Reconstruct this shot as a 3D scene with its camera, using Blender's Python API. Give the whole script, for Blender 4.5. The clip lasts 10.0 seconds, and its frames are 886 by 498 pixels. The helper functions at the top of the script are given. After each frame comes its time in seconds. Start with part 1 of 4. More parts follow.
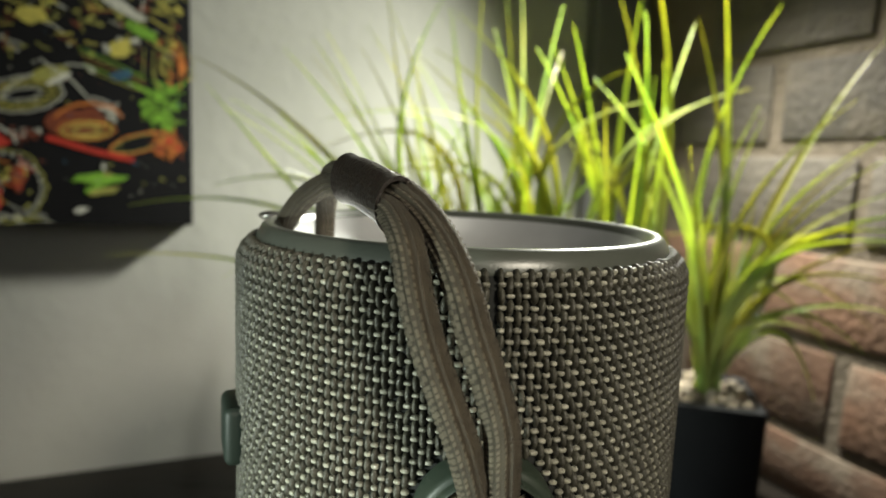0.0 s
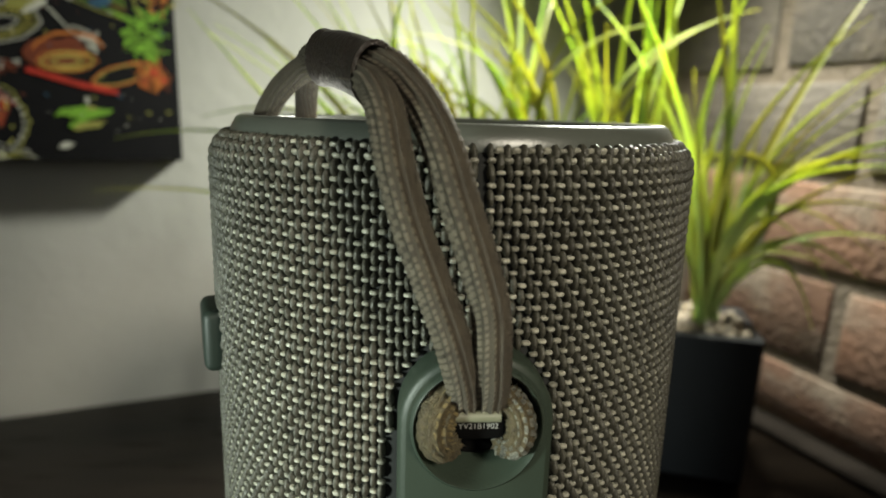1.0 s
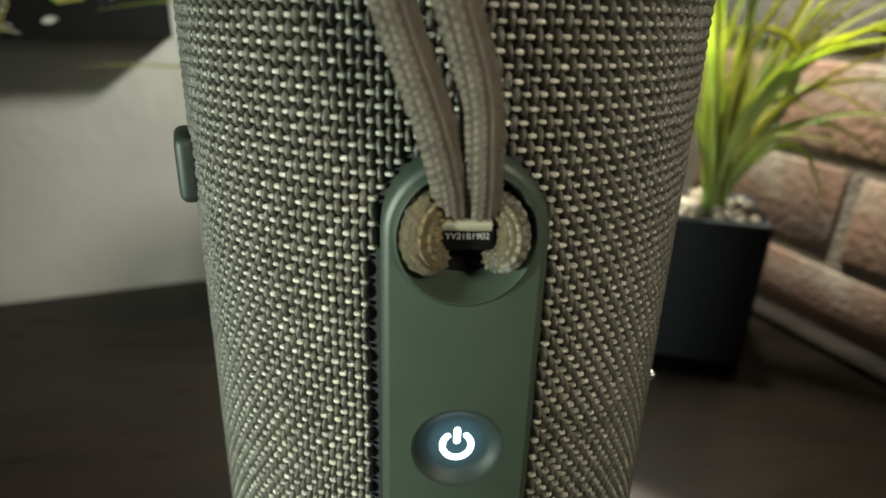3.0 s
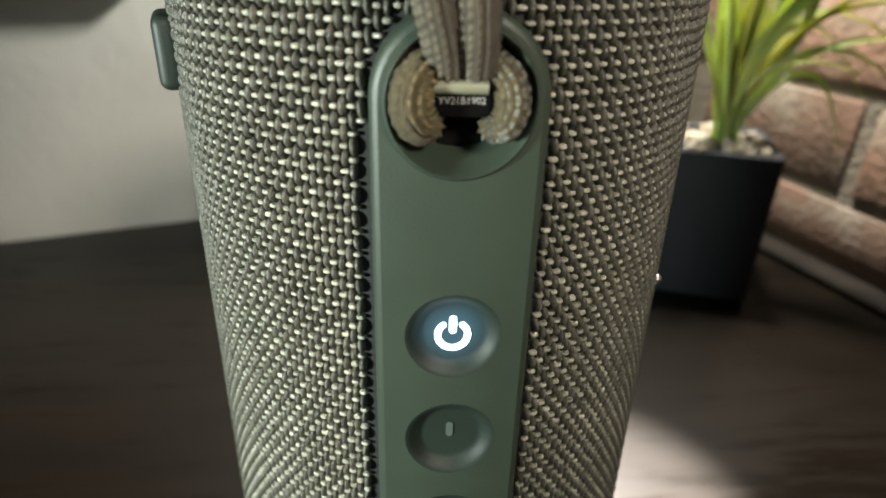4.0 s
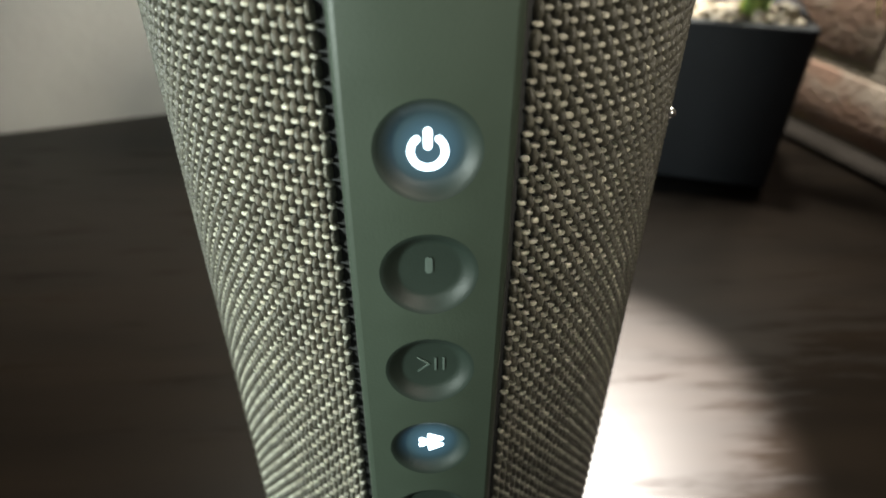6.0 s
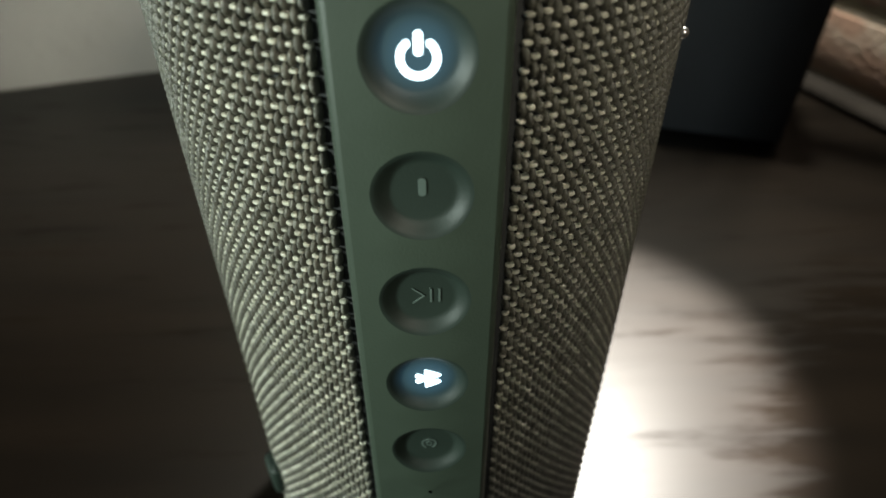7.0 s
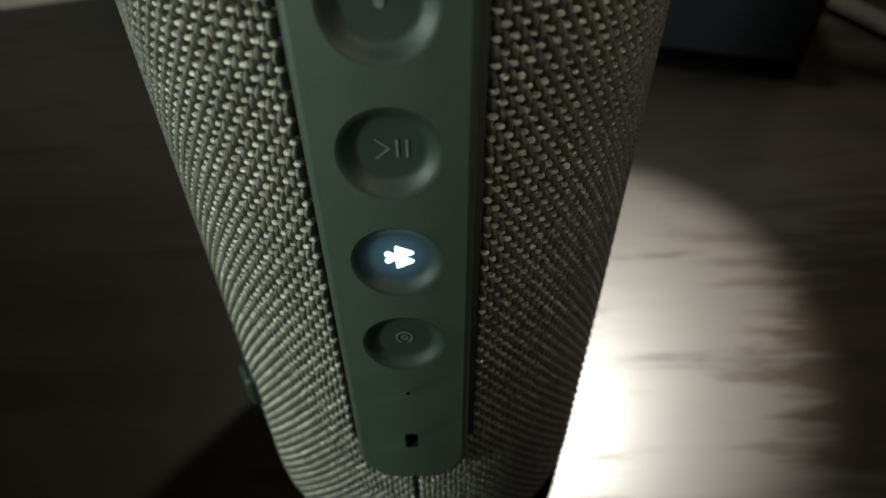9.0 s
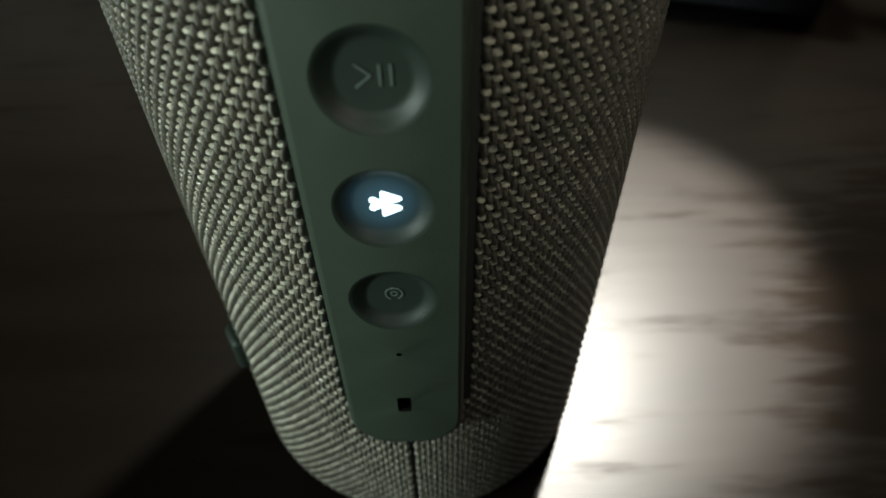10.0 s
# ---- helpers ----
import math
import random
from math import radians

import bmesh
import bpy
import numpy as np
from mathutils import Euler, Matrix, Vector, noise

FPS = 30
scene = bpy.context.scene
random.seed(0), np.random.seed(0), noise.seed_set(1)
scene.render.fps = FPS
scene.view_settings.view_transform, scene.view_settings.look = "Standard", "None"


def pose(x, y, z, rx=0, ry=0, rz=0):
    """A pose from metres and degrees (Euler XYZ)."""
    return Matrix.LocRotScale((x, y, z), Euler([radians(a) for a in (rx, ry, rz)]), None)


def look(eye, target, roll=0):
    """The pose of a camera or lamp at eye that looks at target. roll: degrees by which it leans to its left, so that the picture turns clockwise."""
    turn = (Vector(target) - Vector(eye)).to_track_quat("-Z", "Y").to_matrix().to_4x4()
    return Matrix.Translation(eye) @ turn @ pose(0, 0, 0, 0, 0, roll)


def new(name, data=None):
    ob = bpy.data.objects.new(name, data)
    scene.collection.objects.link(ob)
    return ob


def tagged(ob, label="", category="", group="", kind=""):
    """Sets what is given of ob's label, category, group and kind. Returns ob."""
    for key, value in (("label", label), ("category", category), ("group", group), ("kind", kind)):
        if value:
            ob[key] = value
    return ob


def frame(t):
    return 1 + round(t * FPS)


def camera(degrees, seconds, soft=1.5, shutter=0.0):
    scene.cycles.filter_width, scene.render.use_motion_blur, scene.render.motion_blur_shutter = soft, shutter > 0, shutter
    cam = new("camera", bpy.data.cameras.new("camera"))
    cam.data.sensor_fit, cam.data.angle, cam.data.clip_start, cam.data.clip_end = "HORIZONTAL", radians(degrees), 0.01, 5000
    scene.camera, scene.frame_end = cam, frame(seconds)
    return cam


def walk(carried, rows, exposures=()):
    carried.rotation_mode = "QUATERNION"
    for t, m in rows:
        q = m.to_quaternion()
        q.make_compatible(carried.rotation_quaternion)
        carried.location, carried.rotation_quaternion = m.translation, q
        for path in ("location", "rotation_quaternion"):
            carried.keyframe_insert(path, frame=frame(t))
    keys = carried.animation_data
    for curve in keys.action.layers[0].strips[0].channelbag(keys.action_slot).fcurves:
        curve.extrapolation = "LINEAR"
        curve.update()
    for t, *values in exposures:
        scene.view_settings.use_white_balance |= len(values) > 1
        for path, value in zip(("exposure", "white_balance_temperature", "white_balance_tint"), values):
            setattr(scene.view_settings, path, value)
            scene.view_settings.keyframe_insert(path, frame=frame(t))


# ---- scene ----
# A cylindrical cloth-covered loudspeaker on a dark table in the corner of a room.
# The plan is drawn in speaker units; S brings it to metres.
S = 1.05
cam = camera(70.8, 10.0, soft=1.6)
cam.data.dof.use_dof = True
cam.data.dof.focus_distance = 0.080
cam.data.dof.aperture_fstop = 20.0

# seconds, place in the plan, pitch, yaw, roll
PATH = [
    (0.0, -0.0121, -0.1064, 0.2022, -7.53, -4.85, 2.24),
    (0.5, -0.0115, -0.1048, 0.1980, -10.04, -5.08, 2.33),
    (1.0, -0.0099, -0.1020, 0.1938, -12.45, -5.11, 1.68),
    (1.5, -0.0094, -0.1009, 0.1915, -14.52, -5.00, 1.58),
    (2.0, -0.0080, -0.0999, 0.1883, -16.60, -5.03, 1.50),
    (2.5, -0.0074, -0.0992, 0.1857, -18.95, -4.93, 1.66),
    (4.0, -0.0057, -0.0979, 0.1734, -25.97, -4.28, 1.44),
    (4.5, -0.0040, -0.0973, 0.1705, -28.47, -4.14, 1.25),
    (5.0, -0.0029, -0.0955, 0.1665, -31.16, -3.85, 0.95),
    (5.5, -0.0022, -0.0947, 0.1632, -33.14, -3.50, 0.69),
    (7.0, 0.0005, -0.0944, 0.1550, -37.84, -1.72, -0.23),
    (7.5, 0.0009, -0.0938, 0.1505, -39.69, -1.68, -0.46),
    (8.0, 0.0020, -0.0941, 0.1468, -40.83, -1.31, -0.38),
    (8.5, 0.0030, -0.0929, 0.1432, -41.54, -1.04, -0.38),
    (9.0, 0.0044, -0.0919, 0.1399, -42.57, -0.82, -0.60),
    (9.5, 0.0039, -0.0901, 0.1370, -43.84, -1.22, -0.38),
    (10.0, 0.0056, -0.0883, 0.1335, -45.57, -0.45, -0.93),
]
walk(cam, [(t, pose(x * S, y * S, z * S, 90 + p, 0, w) @ pose(0, 0, 0, 0, 0, r)) for t, x, y, z, p, w, r in PATH],
     exposures=[(0.0, -0.1, 6900, 7), (2.5, 0.0, 6900, 5), (4.0, 0.5, 6750, 10), (5.5, 0.5, 6700, 12), (7.0, 0.05, 6650, 7), (10.0, -0.52, 6600, 5)])

# ---- light ----
world = bpy.data.worlds.new("world")
scene.world = world
world.use_nodes = True
world.node_tree.nodes["Background"].inputs[0].default_value = (0.55, 0.7, 1.0, 1)
world.node_tree.nodes["Background"].inputs[1].default_value = 0.03

ROOM = pose(0, 0, 0, 0, 0, 17.8)          # the room's axes: u along the plaster wall, n towards it
U0, N0 = 0.3049, 0.3381                     # brick wall, plaster wall
UW, NS, ZF, ZC = -1.6, -0.85, -0.7, 1.5     # west wall, south wall, floor, ceiling


def lamp(name, kind, watts, colour, m, **more):
    data = bpy.data.lights.new(name, kind)
    data.energy, data.color = watts, colour
    for key, value in more.items():
        if key == "radius":
            data.shadow_soft_size = value
        if key == "cone":
            data.spot_size = radians(value)
        if key == "blend":
            data.spot_blend = value
        if key == "size":
            data.shape, data.size, data.size_y = "RECTANGLE", value[0], value[1]
    ob = new(name, data)
    ob.matrix_world = m
    return ob


def place(u, n, z):
    return ROOM @ Vector((u, n, z))


LAMP_AT = Vector((0.161, 0.267, 0.372)) * S
# an unseen lamp above the plants: its beam on the table, its wide spill, and an added fill spot for wall and leaves
lamp("reading_lamp_beam", "SPOT", 165.0, (1.0, 0.94, 0.88), look(LAMP_AT, Vector((0.050, 0.036, 0.0)) * S), radius=0.010 * S, cone=17, blend=0.3)
lamp("wall_leaf_fill_spot", "SPOT", 8.0, (0.98, 1.0, 0.92), look(LAMP_AT, Vector((-0.12, 0.25, 0.17)) * S), radius=0.020 * S, cone=90, blend=1.0)
lamp("reading_lamp_spill", "SPOT", 25.0, (0.98, 1.0, 0.92), look(LAMP_AT, Vector((0.07, 0.16, 0.08)) * S), radius=0.020 * S, cone=122, blend=1.0)
# added spot for an unseen source at the left, brightens the cloth
lamp("left_fill_light", "SPOT", 8.0, (0.86, 1.0, 0.95), look(Vector((-0.26, -0.18, 0.15)) * S, Vector((0, 0, 0.09)) * S), radius=0.022, cone=46, blend=0.6)
# added narrow spot from the front right, lifts the darker side of the cloth
lamp("right_fill_light", "SPOT", 13.0, (1.0, 0.93, 0.80), look(Vector((0.22, -0.44, 0.42)) * S, Vector((0, 0, 0.155)) * S), radius=0.06, cone=19, blend=0.8)
# added area light behind the camera, for general fill from the front
lamp("south_fill_light", "AREA", 0.65, (0.95, 0.98, 1.0), look(place(-0.35, NS + 0.01, 0.5) * S, place(-0.35, 0.3, 0.2) * S),
     size=(0.7 * S, 0.6 * S))


# ---- materials ----
def material(name, colour, rough=0.5, metal=0.0, second=None, scale=60.0, amount=0.5, bump=0.0, bump_scale=400.0,
             spec=0.5, stretch=(1, 1, 1), detail=5.0, island=0.0):
    m = bpy.data.materials.new(name)
    m.use_nodes = True
    nt = m.node_tree
    bsdf = nt.nodes["Principled BSDF"]
    bsdf.inputs["Roughness"].default_value = rough
    bsdf.inputs["Metallic"].default_value = metal
    bsdf.inputs["Specular IOR Level"].default_value = spec
    co = nt.nodes.new("ShaderNodeTexCoord")
    mp = nt.nodes.new("ShaderNodeMapping")
    mp.inputs["Scale"].default_value = stretch
    nt.links.new(co.outputs["Object"], mp.inputs["Vector"])
    n1 = nt.nodes.new("ShaderNodeTexNoise")
    n1.inputs["Scale"].default_value, n1.inputs["Detail"].default_value = scale, detail
    nt.links.new(mp.outputs[0], n1.inputs["Vector"])
    ramp = nt.nodes.new("ShaderNodeMapRange")
    ramp.inputs["From Min"].default_value, ramp.inputs["From Max"].default_value = 0.5 - 0.5 * amount, 0.5 + 0.5 * amount
    nt.links.new(n1.outputs[0], ramp.inputs[0])
    mix = nt.nodes.new("ShaderNodeMix")
    mix.data_type = "RGBA"
    second = second or tuple(c * 0.75 for c in colour)
    mix.inputs["A"].default_value, mix.inputs["B"].default_value = (*colour, 1), (*second, 1)
    nt.links.new(ramp.outputs[0], mix.inputs["Factor"])
    out = mix.outputs["Result"]
    if island:
        geo = nt.nodes.new("ShaderNodeNewGeometry")
        hsv = nt.nodes.new("ShaderNodeHueSaturation")
        rng = nt.nodes.new("ShaderNodeMapRange")
        rng.inputs["To Min"].default_value, rng.inputs["To Max"].default_value = 1 - island, 1 + island
        nt.links.new(geo.outputs["Random Per Island"], rng.inputs[0])
        nt.links.new(rng.outputs[0], hsv.inputs["Value"])
        nt.links.new(out, hsv.inputs["Color"])
        out = hsv.outputs[0]
    nt.links.new(out, bsdf.inputs["Base Color"])
    if bump:
        n2 = nt.nodes.new("ShaderNodeTexNoise")
        n2.inputs["Scale"].default_value, n2.inputs["Detail"].default_value = bump_scale, 6.0
        nt.links.new(mp.outputs[0], n2.inputs["Vector"])
        bp = nt.nodes.new("ShaderNodeBump")
        bp.inputs["Strength"].default_value, bp.inputs["Distance"].default_value = bump, 0.002
        nt.links.new(n2.outputs[0], bp.inputs["Height"])
        nt.links.new(bp.outputs[0], bsdf.inputs["Normal"])
    return m


def glowing(name, colour, strength):
    m = bpy.data.materials.new(name)
    m.use_nodes = True
    b = m.node_tree.nodes["Principled BSDF"]
    b.inputs["Base Color"].default_value = (*colour, 1)
    b.inputs["Emission Color"].default_value = (*colour, 1)
    b.inputs["Emission Strength"].default_value = strength
    return m


PLASTER = material("painted_plaster", (0.43, 0.43, 0.40), 0.85, second=(0.35, 0.35, 0.325), scale=9, bump=0.28, bump_scale=110)
MORTAR = material("mortar", (0.165, 0.13, 0.10), 0.95, second=(0.105, 0.084, 0.065), scale=40, bump=0.9, bump_scale=250)
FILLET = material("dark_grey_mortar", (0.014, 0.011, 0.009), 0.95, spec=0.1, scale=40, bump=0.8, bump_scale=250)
GREY_BOXING = material("plain_dark_grey", (0.16, 0.16, 0.17), 0.7, scale=15, bump=0.2, bump_scale=120)
CEILING = material("ceiling_paint", (0.75, 0.75, 0.73), 0.9, scale=5, bump=0.2)
FLOORING = material("floorboards", (0.2, 0.12, 0.07), 0.5, second=(0.12, 0.07, 0.04), scale=6, stretch=(1, 12, 1))
TABLE = material("dark_stained_wood", (0.0062, 0.0039, 0.0024), 0.33, second=(0.0022, 0.0015, 0.001), scale=9, stretch=(1, 7, 1), spec=0.42,
                 bump=0.05, bump_scale=14, amount=0.7)


def uneven_lacquer(m):
    """The lacquer's gloss is broken by the grain: faintly everywhere, in dark open streaks round one figure in the
    wood, placed to fit the camera's view.
    """
    nt = m.node_tree
    bsdf = nt.nodes["Principled BSDF"]
    mp = nt.nodes["Mapping"]
    n = nt.nodes.new("ShaderNodeTexNoise")
    n.inputs["Scale"].default_value, n.inputs["Detail"].default_value, n.inputs["Roughness"].default_value = 16, 6, 0.62
    nt.links.new(mp.outputs[0], n.inputs["Vector"])
    co = nt.nodes["Texture Coordinate"]
    at = nt.nodes.new("ShaderNodeMapping")
    at.vector_type = "TEXTURE"
    at.inputs["Location"].default_value = (0.140 * S, 0.016 * S, 0)
    at.inputs["Rotation"].default_value = (0, 0, radians(62))
    at.inputs["Scale"].default_value = (0.11, 0.062, 1)
    ball = nt.nodes.new("ShaderNodeTexGradient")
    ball.gradient_type = "SPHERICAL"
    nt.links.new(co.outputs["Object"], at.inputs["Vector"])
    nt.links.new(at.outputs[0], ball.inputs["Vector"])
    low = nt.nodes.new("ShaderNodeMath")
    low.operation = "MULTIPLY_ADD"
    low.inputs[1].default_value, low.inputs[2].default_value = -0.50, 0.02
    nt.links.new(ball.outputs["Fac"], low.inputs[0])
    total = nt.nodes.new("ShaderNodeMath")
    nt.links.new(n.outputs[0], total.inputs[0])
    nt.links.new(low.outputs[0], total.inputs[1])
    for socket, bottom, top in (("Specular IOR Level", 0.03, 0.17), ("Roughness", 0.46, 0.39)):
        r = nt.nodes.new("ShaderNodeMapRange")
        r.inputs["From Min"].default_value, r.inputs["From Max"].default_value = 0.28, 0.46
        r.inputs["To Min"].default_value, r.inputs["To Max"].default_value = bottom, top
        nt.links.new(total.outputs[0], r.inputs[0])
        nt.links.new(r.outputs[0], bsdf.inputs[socket])


uneven_lacquer(TABLE)
CORE = material("dark_backing_cloth", (0.012, 0.013, 0.012), 0.9, scale=300)
WARP = material("olive_grey_yarn", (0.066, 0.063, 0.047), 0.36, second=(0.043, 0.041, 0.031), scale=900, spec=0.6, bump=0.3,
                bump_scale=5000, island=0.25)
WEFT = material("pale_olive_yarn", (0.32, 0.31, 0.248), 0.28, second=(0.21, 0.203, 0.162), scale=900, spec=0.8, bump=0.3, bump_scale=5000,
                island=0.3)
RUBBER = material("green_grey_silicone", (0.029, 0.040, 0.029), 0.46, second=(0.025, 0.035, 0.025), scale=120, bump=0.06, spec=0.35,
                  bump_scale=3000)
# darker than the panel, partly with the button dishes' shade put into the colour
RUBBER_DARK = material("dark_shaded_silicone", (0.014, 0.022, 0.017), 0.52, scale=150, spec=0.3, bump=0.06, bump_scale=3000)
RING = material("green_grey_satin_ring", (0.085, 0.092, 0.078), 0.30, metal=0.0, scale=80, bump=0.04, bump_scale=2500)
DISH = material("silver_grey_dish", (0.72, 0.73, 0.74), 0.34, metal=0.55, scale=60, bump=0.05, bump_scale=2500)
BLACK = material("black_plastic", (0.0035, 0.0035, 0.0035), 0.7, spec=0.06, scale=100)
CORD = material("olive_brown_cord", (0.115, 0.095, 0.066), 0.6, second=(0.075, 0.062, 0.045), scale=500, bump=0.7, bump_scale=6000)
CORD_PALE = material("pale_cord_fleck", (0.24, 0.205, 0.145), 0.5, second=(0.15, 0.125, 0.09), scale=500, bump=0.7, bump_scale=6000)
KNOT_TAN = material("tan_cord", (0.55, 0.41, 0.17), 0.7, second=(0.05, 0.04, 0.025), scale=1300, bump=1.0, bump_scale=5000)
KNOT_DARK = material("dark_cord_strand", (0.18, 0.14, 0.07), 0.6, second=(0.07, 0.055, 0.03), scale=1300, bump=0.8, bump_scale=5000)
KNOT_GREY = material("grey_cord", (0.52, 0.51, 0.42), 0.7, second=(0.035, 0.037, 0.03), scale=1300, bump=1.0, bump_scale=5000)
SLEEVE = material("brown_leather", (0.030, 0.022, 0.018), 0.4, second=(0.02, 0.016, 0.014), scale=120, bump=0.4, bump_scale=1500)
PIN = material("khaki_plastic", (0.19, 0.19, 0.13), 0.45, scale=200)
PRINT = material("pale_print", (0.30, 0.30, 0.28), 0.6, scale=200)
ICON = material("pale_green_print", (0.065, 0.09, 0.078), 0.5, scale=300)
METAL = material("worn_steel", (0.55, 0.53, 0.5), 0.3, metal=1.0, scale=200)
LED = glowing("white_led", (0.66, 0.87, 1.0), 3.0)


def halo_rubber(zc):
    """Silicone with a blue emission halo added to imitate the white sign's spreading light."""
    m = material("green_silicone_with_halo", (0.014, 0.022, 0.017), 0.52, scale=150, spec=0.3, bump=0.06, bump_scale=3000)
    nt = m.node_tree
    bsdf = nt.nodes["Principled BSDF"]
    co = nt.nodes.new("ShaderNodeTexCoord")
    mp = nt.nodes.new("ShaderNodeMapping")
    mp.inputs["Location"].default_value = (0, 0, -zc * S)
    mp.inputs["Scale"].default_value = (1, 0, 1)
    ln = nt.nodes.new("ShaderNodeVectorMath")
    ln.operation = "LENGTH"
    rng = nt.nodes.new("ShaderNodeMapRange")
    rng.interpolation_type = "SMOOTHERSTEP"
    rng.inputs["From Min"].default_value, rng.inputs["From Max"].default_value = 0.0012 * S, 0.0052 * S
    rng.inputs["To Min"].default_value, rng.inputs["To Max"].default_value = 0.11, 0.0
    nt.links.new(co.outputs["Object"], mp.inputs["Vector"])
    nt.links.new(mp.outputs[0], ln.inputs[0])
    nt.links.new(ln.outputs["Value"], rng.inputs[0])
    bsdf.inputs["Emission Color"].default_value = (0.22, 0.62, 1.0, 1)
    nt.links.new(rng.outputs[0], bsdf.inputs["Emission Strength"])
    return m


POT = material("matt_black_ceramic", (0.006, 0.007, 0.0095), 0.55, second=(0.004, 0.0045, 0.006), scale=30, spec=0.3, bump=0.1, bump_scale=300)
PEBBLE = material("river_pebbles", (0.30, 0.24, 0.17), 0.6, second=(0.17, 0.14, 0.11), scale=120, bump=0.3, bump_scale=900, island=0.45)


def brick_material(name, colour, second, smear):
    m = material(name, colour, 0.9, second=second, scale=28, amount=0.55, bump=0.9, bump_scale=190)
    nt = m.node_tree
    bsdf = nt.nodes["Principled BSDF"]
    src = bsdf.inputs["Base Color"].links[0].from_socket
    info = nt.nodes.new("ShaderNodeObjectInfo")
    hsv = nt.nodes.new("ShaderNodeHueSaturation")
    rng = nt.nodes.new("ShaderNodeMapRange")
    rng.inputs["To Min"].default_value, rng.inputs["To Max"].default_value = 0.65, 1.2
    nt.links.new(info.outputs["Random"], rng.inputs[0])
    nt.links.new(rng.outputs[0], hsv.inputs["Value"])
    # pale lime smears left on the face
    n = nt.nodes.new("ShaderNodeTexNoise")
    n.inputs["Scale"].default_value, n.inputs["Detail"].default_value = 22, 8
    co = nt.nodes.new("ShaderNodeTexCoord")
    nt.links.new(co.outputs["Object"], n.inputs["Vector"])
    cut = nt.nodes.new("ShaderNodeMapRange")
    cut.inputs["From Min"].default_value, cut.inputs["From Max"].default_value = 0.52, 0.62
    cut.inputs["To Max"].default_value = smear
    nt.links.new(n.outputs[0], cut.inputs[0])
    mix = nt.nodes.new("ShaderNodeMix")
    mix.data_type = "RGBA"
    mix.inputs["B"].default_value = (0.175, 0.14, 0.11, 1)
    nt.links.new(src, hsv.inputs["Color"])
    nt.links.new(hsv.outputs[0], mix.inputs["A"])
    nt.links.new(cut.outputs[0], mix.inputs["Factor"])
    nt.links.new(mix.outputs["Result"], bsdf.inputs["Base Color"])
    return m


BRICK = brick_material("old_red_brick", (0.175, 0.088, 0.055), (0.13, 0.085, 0.062), 0.75)
# darker, greyer brick that takes over in the upper courses
BRICK_GREY = brick_material("darker_grey_brick", (0.125, 0.105, 0.088), (0.085, 0.074, 0.066), 0.4)


def leaf_material():
    m = material("green_leaf", (0.62, 0.63, 0.11), 0.28, second=(0.17, 0.33, 0.065), scale=24, amount=0.5, bump=0.15, bump_scale=500)
    nt = m.node_tree
    bsdf = nt.nodes["Principled BSDF"]
    src = bsdf.inputs["Base Color"].links[0].from_socket
    info = nt.nodes.new("ShaderNodeObjectInfo")
    hsv = nt.nodes.new("ShaderNodeHueSaturation")
    hsv.inputs["Saturation"].default_value = 0.86
    for name, low, high in (("Value", 0.55, 1.3), ("Hue", 0.474, 0.520)):
        r = nt.nodes.new("ShaderNodeMapRange")
        r.inputs["To Min"].default_value, r.inputs["To Max"].default_value = low, high
        nt.links.new(info.outputs["Random"], r.inputs[0])
        nt.links.new(r.outputs[0], hsv.inputs[name])
    nt.links.new(src, hsv.inputs["Color"])
    src = hsv.outputs[0]
    nt.links.new(src, bsdf.inputs["Base Color"])
    tr = nt.nodes.new("ShaderNodeBsdfTranslucent")
    tint = nt.nodes.new("ShaderNodeMix")
    tint.data_type, tint.blend_type = "RGBA", "ADD"
    tint.inputs["Factor"].default_value = 1.0
    tint.inputs["B"].default_value = (0.12, 0.10, 0.0, 1)
    nt.links.new(src, tint.inputs["A"])
    nt.links.new(tint.outputs["Result"], tr.inputs["Color"])
    mixer = nt.nodes.new("ShaderNodeMixShader")
    mixer.inputs[0].default_value = 0.55
    nt.links.new(bsdf.outputs[0], mixer.inputs[1])
    nt.links.new(tr.outputs[0], mixer.inputs[2])
    nt.links.new(mixer.outputs[0], nt.nodes["Material Output"].inputs["Surface"])
    return m


LEAF = leaf_material()


INK_BLACK = material("black_printed_canvas", (0.006, 0.006, 0.007), 0.8, spec=0.2, second=(0.004, 0.004, 0.005), scale=60, bump=0.3, bump_scale=1500)
INKS = [material(name, colour, 0.5, second=tuple(c * 0.55 for c in colour), scale=170, amount=0.5, bump=0.3, bump_scale=1500) for name, colour in (
    ("red_ink", (0.65, 0.05, 0.03)), ("orange_ink", (0.75, 0.24, 0.05)), ("yellow_ink", (0.75, 0.66, 0.14)), ("olive_ink", (0.42, 0.41, 0.10)),
    ("green_ink", (0.24, 0.52, 0.05)), ("pale_ink", (0.75, 0.75, 0.66)), ("blue_ink", (0.04, 0.14, 0.25)), ("maroon_ink", (0.22, 0.05, 0.02)))]


# ---- helpers for building ----
def thing(name, at, label, category, group="", kind=""):
    ob = new(name)
    ob.empty_display_size = 0.02
    ob.location = Vector(at) * S
    return tagged(ob, label, category, group, kind)


def hang(ob, parent):
    ob.parent = parent
    if parent.type == "EMPTY":
        ob.matrix_parent_inverse = Matrix.Translation(parent.location).inverted()
    return ob


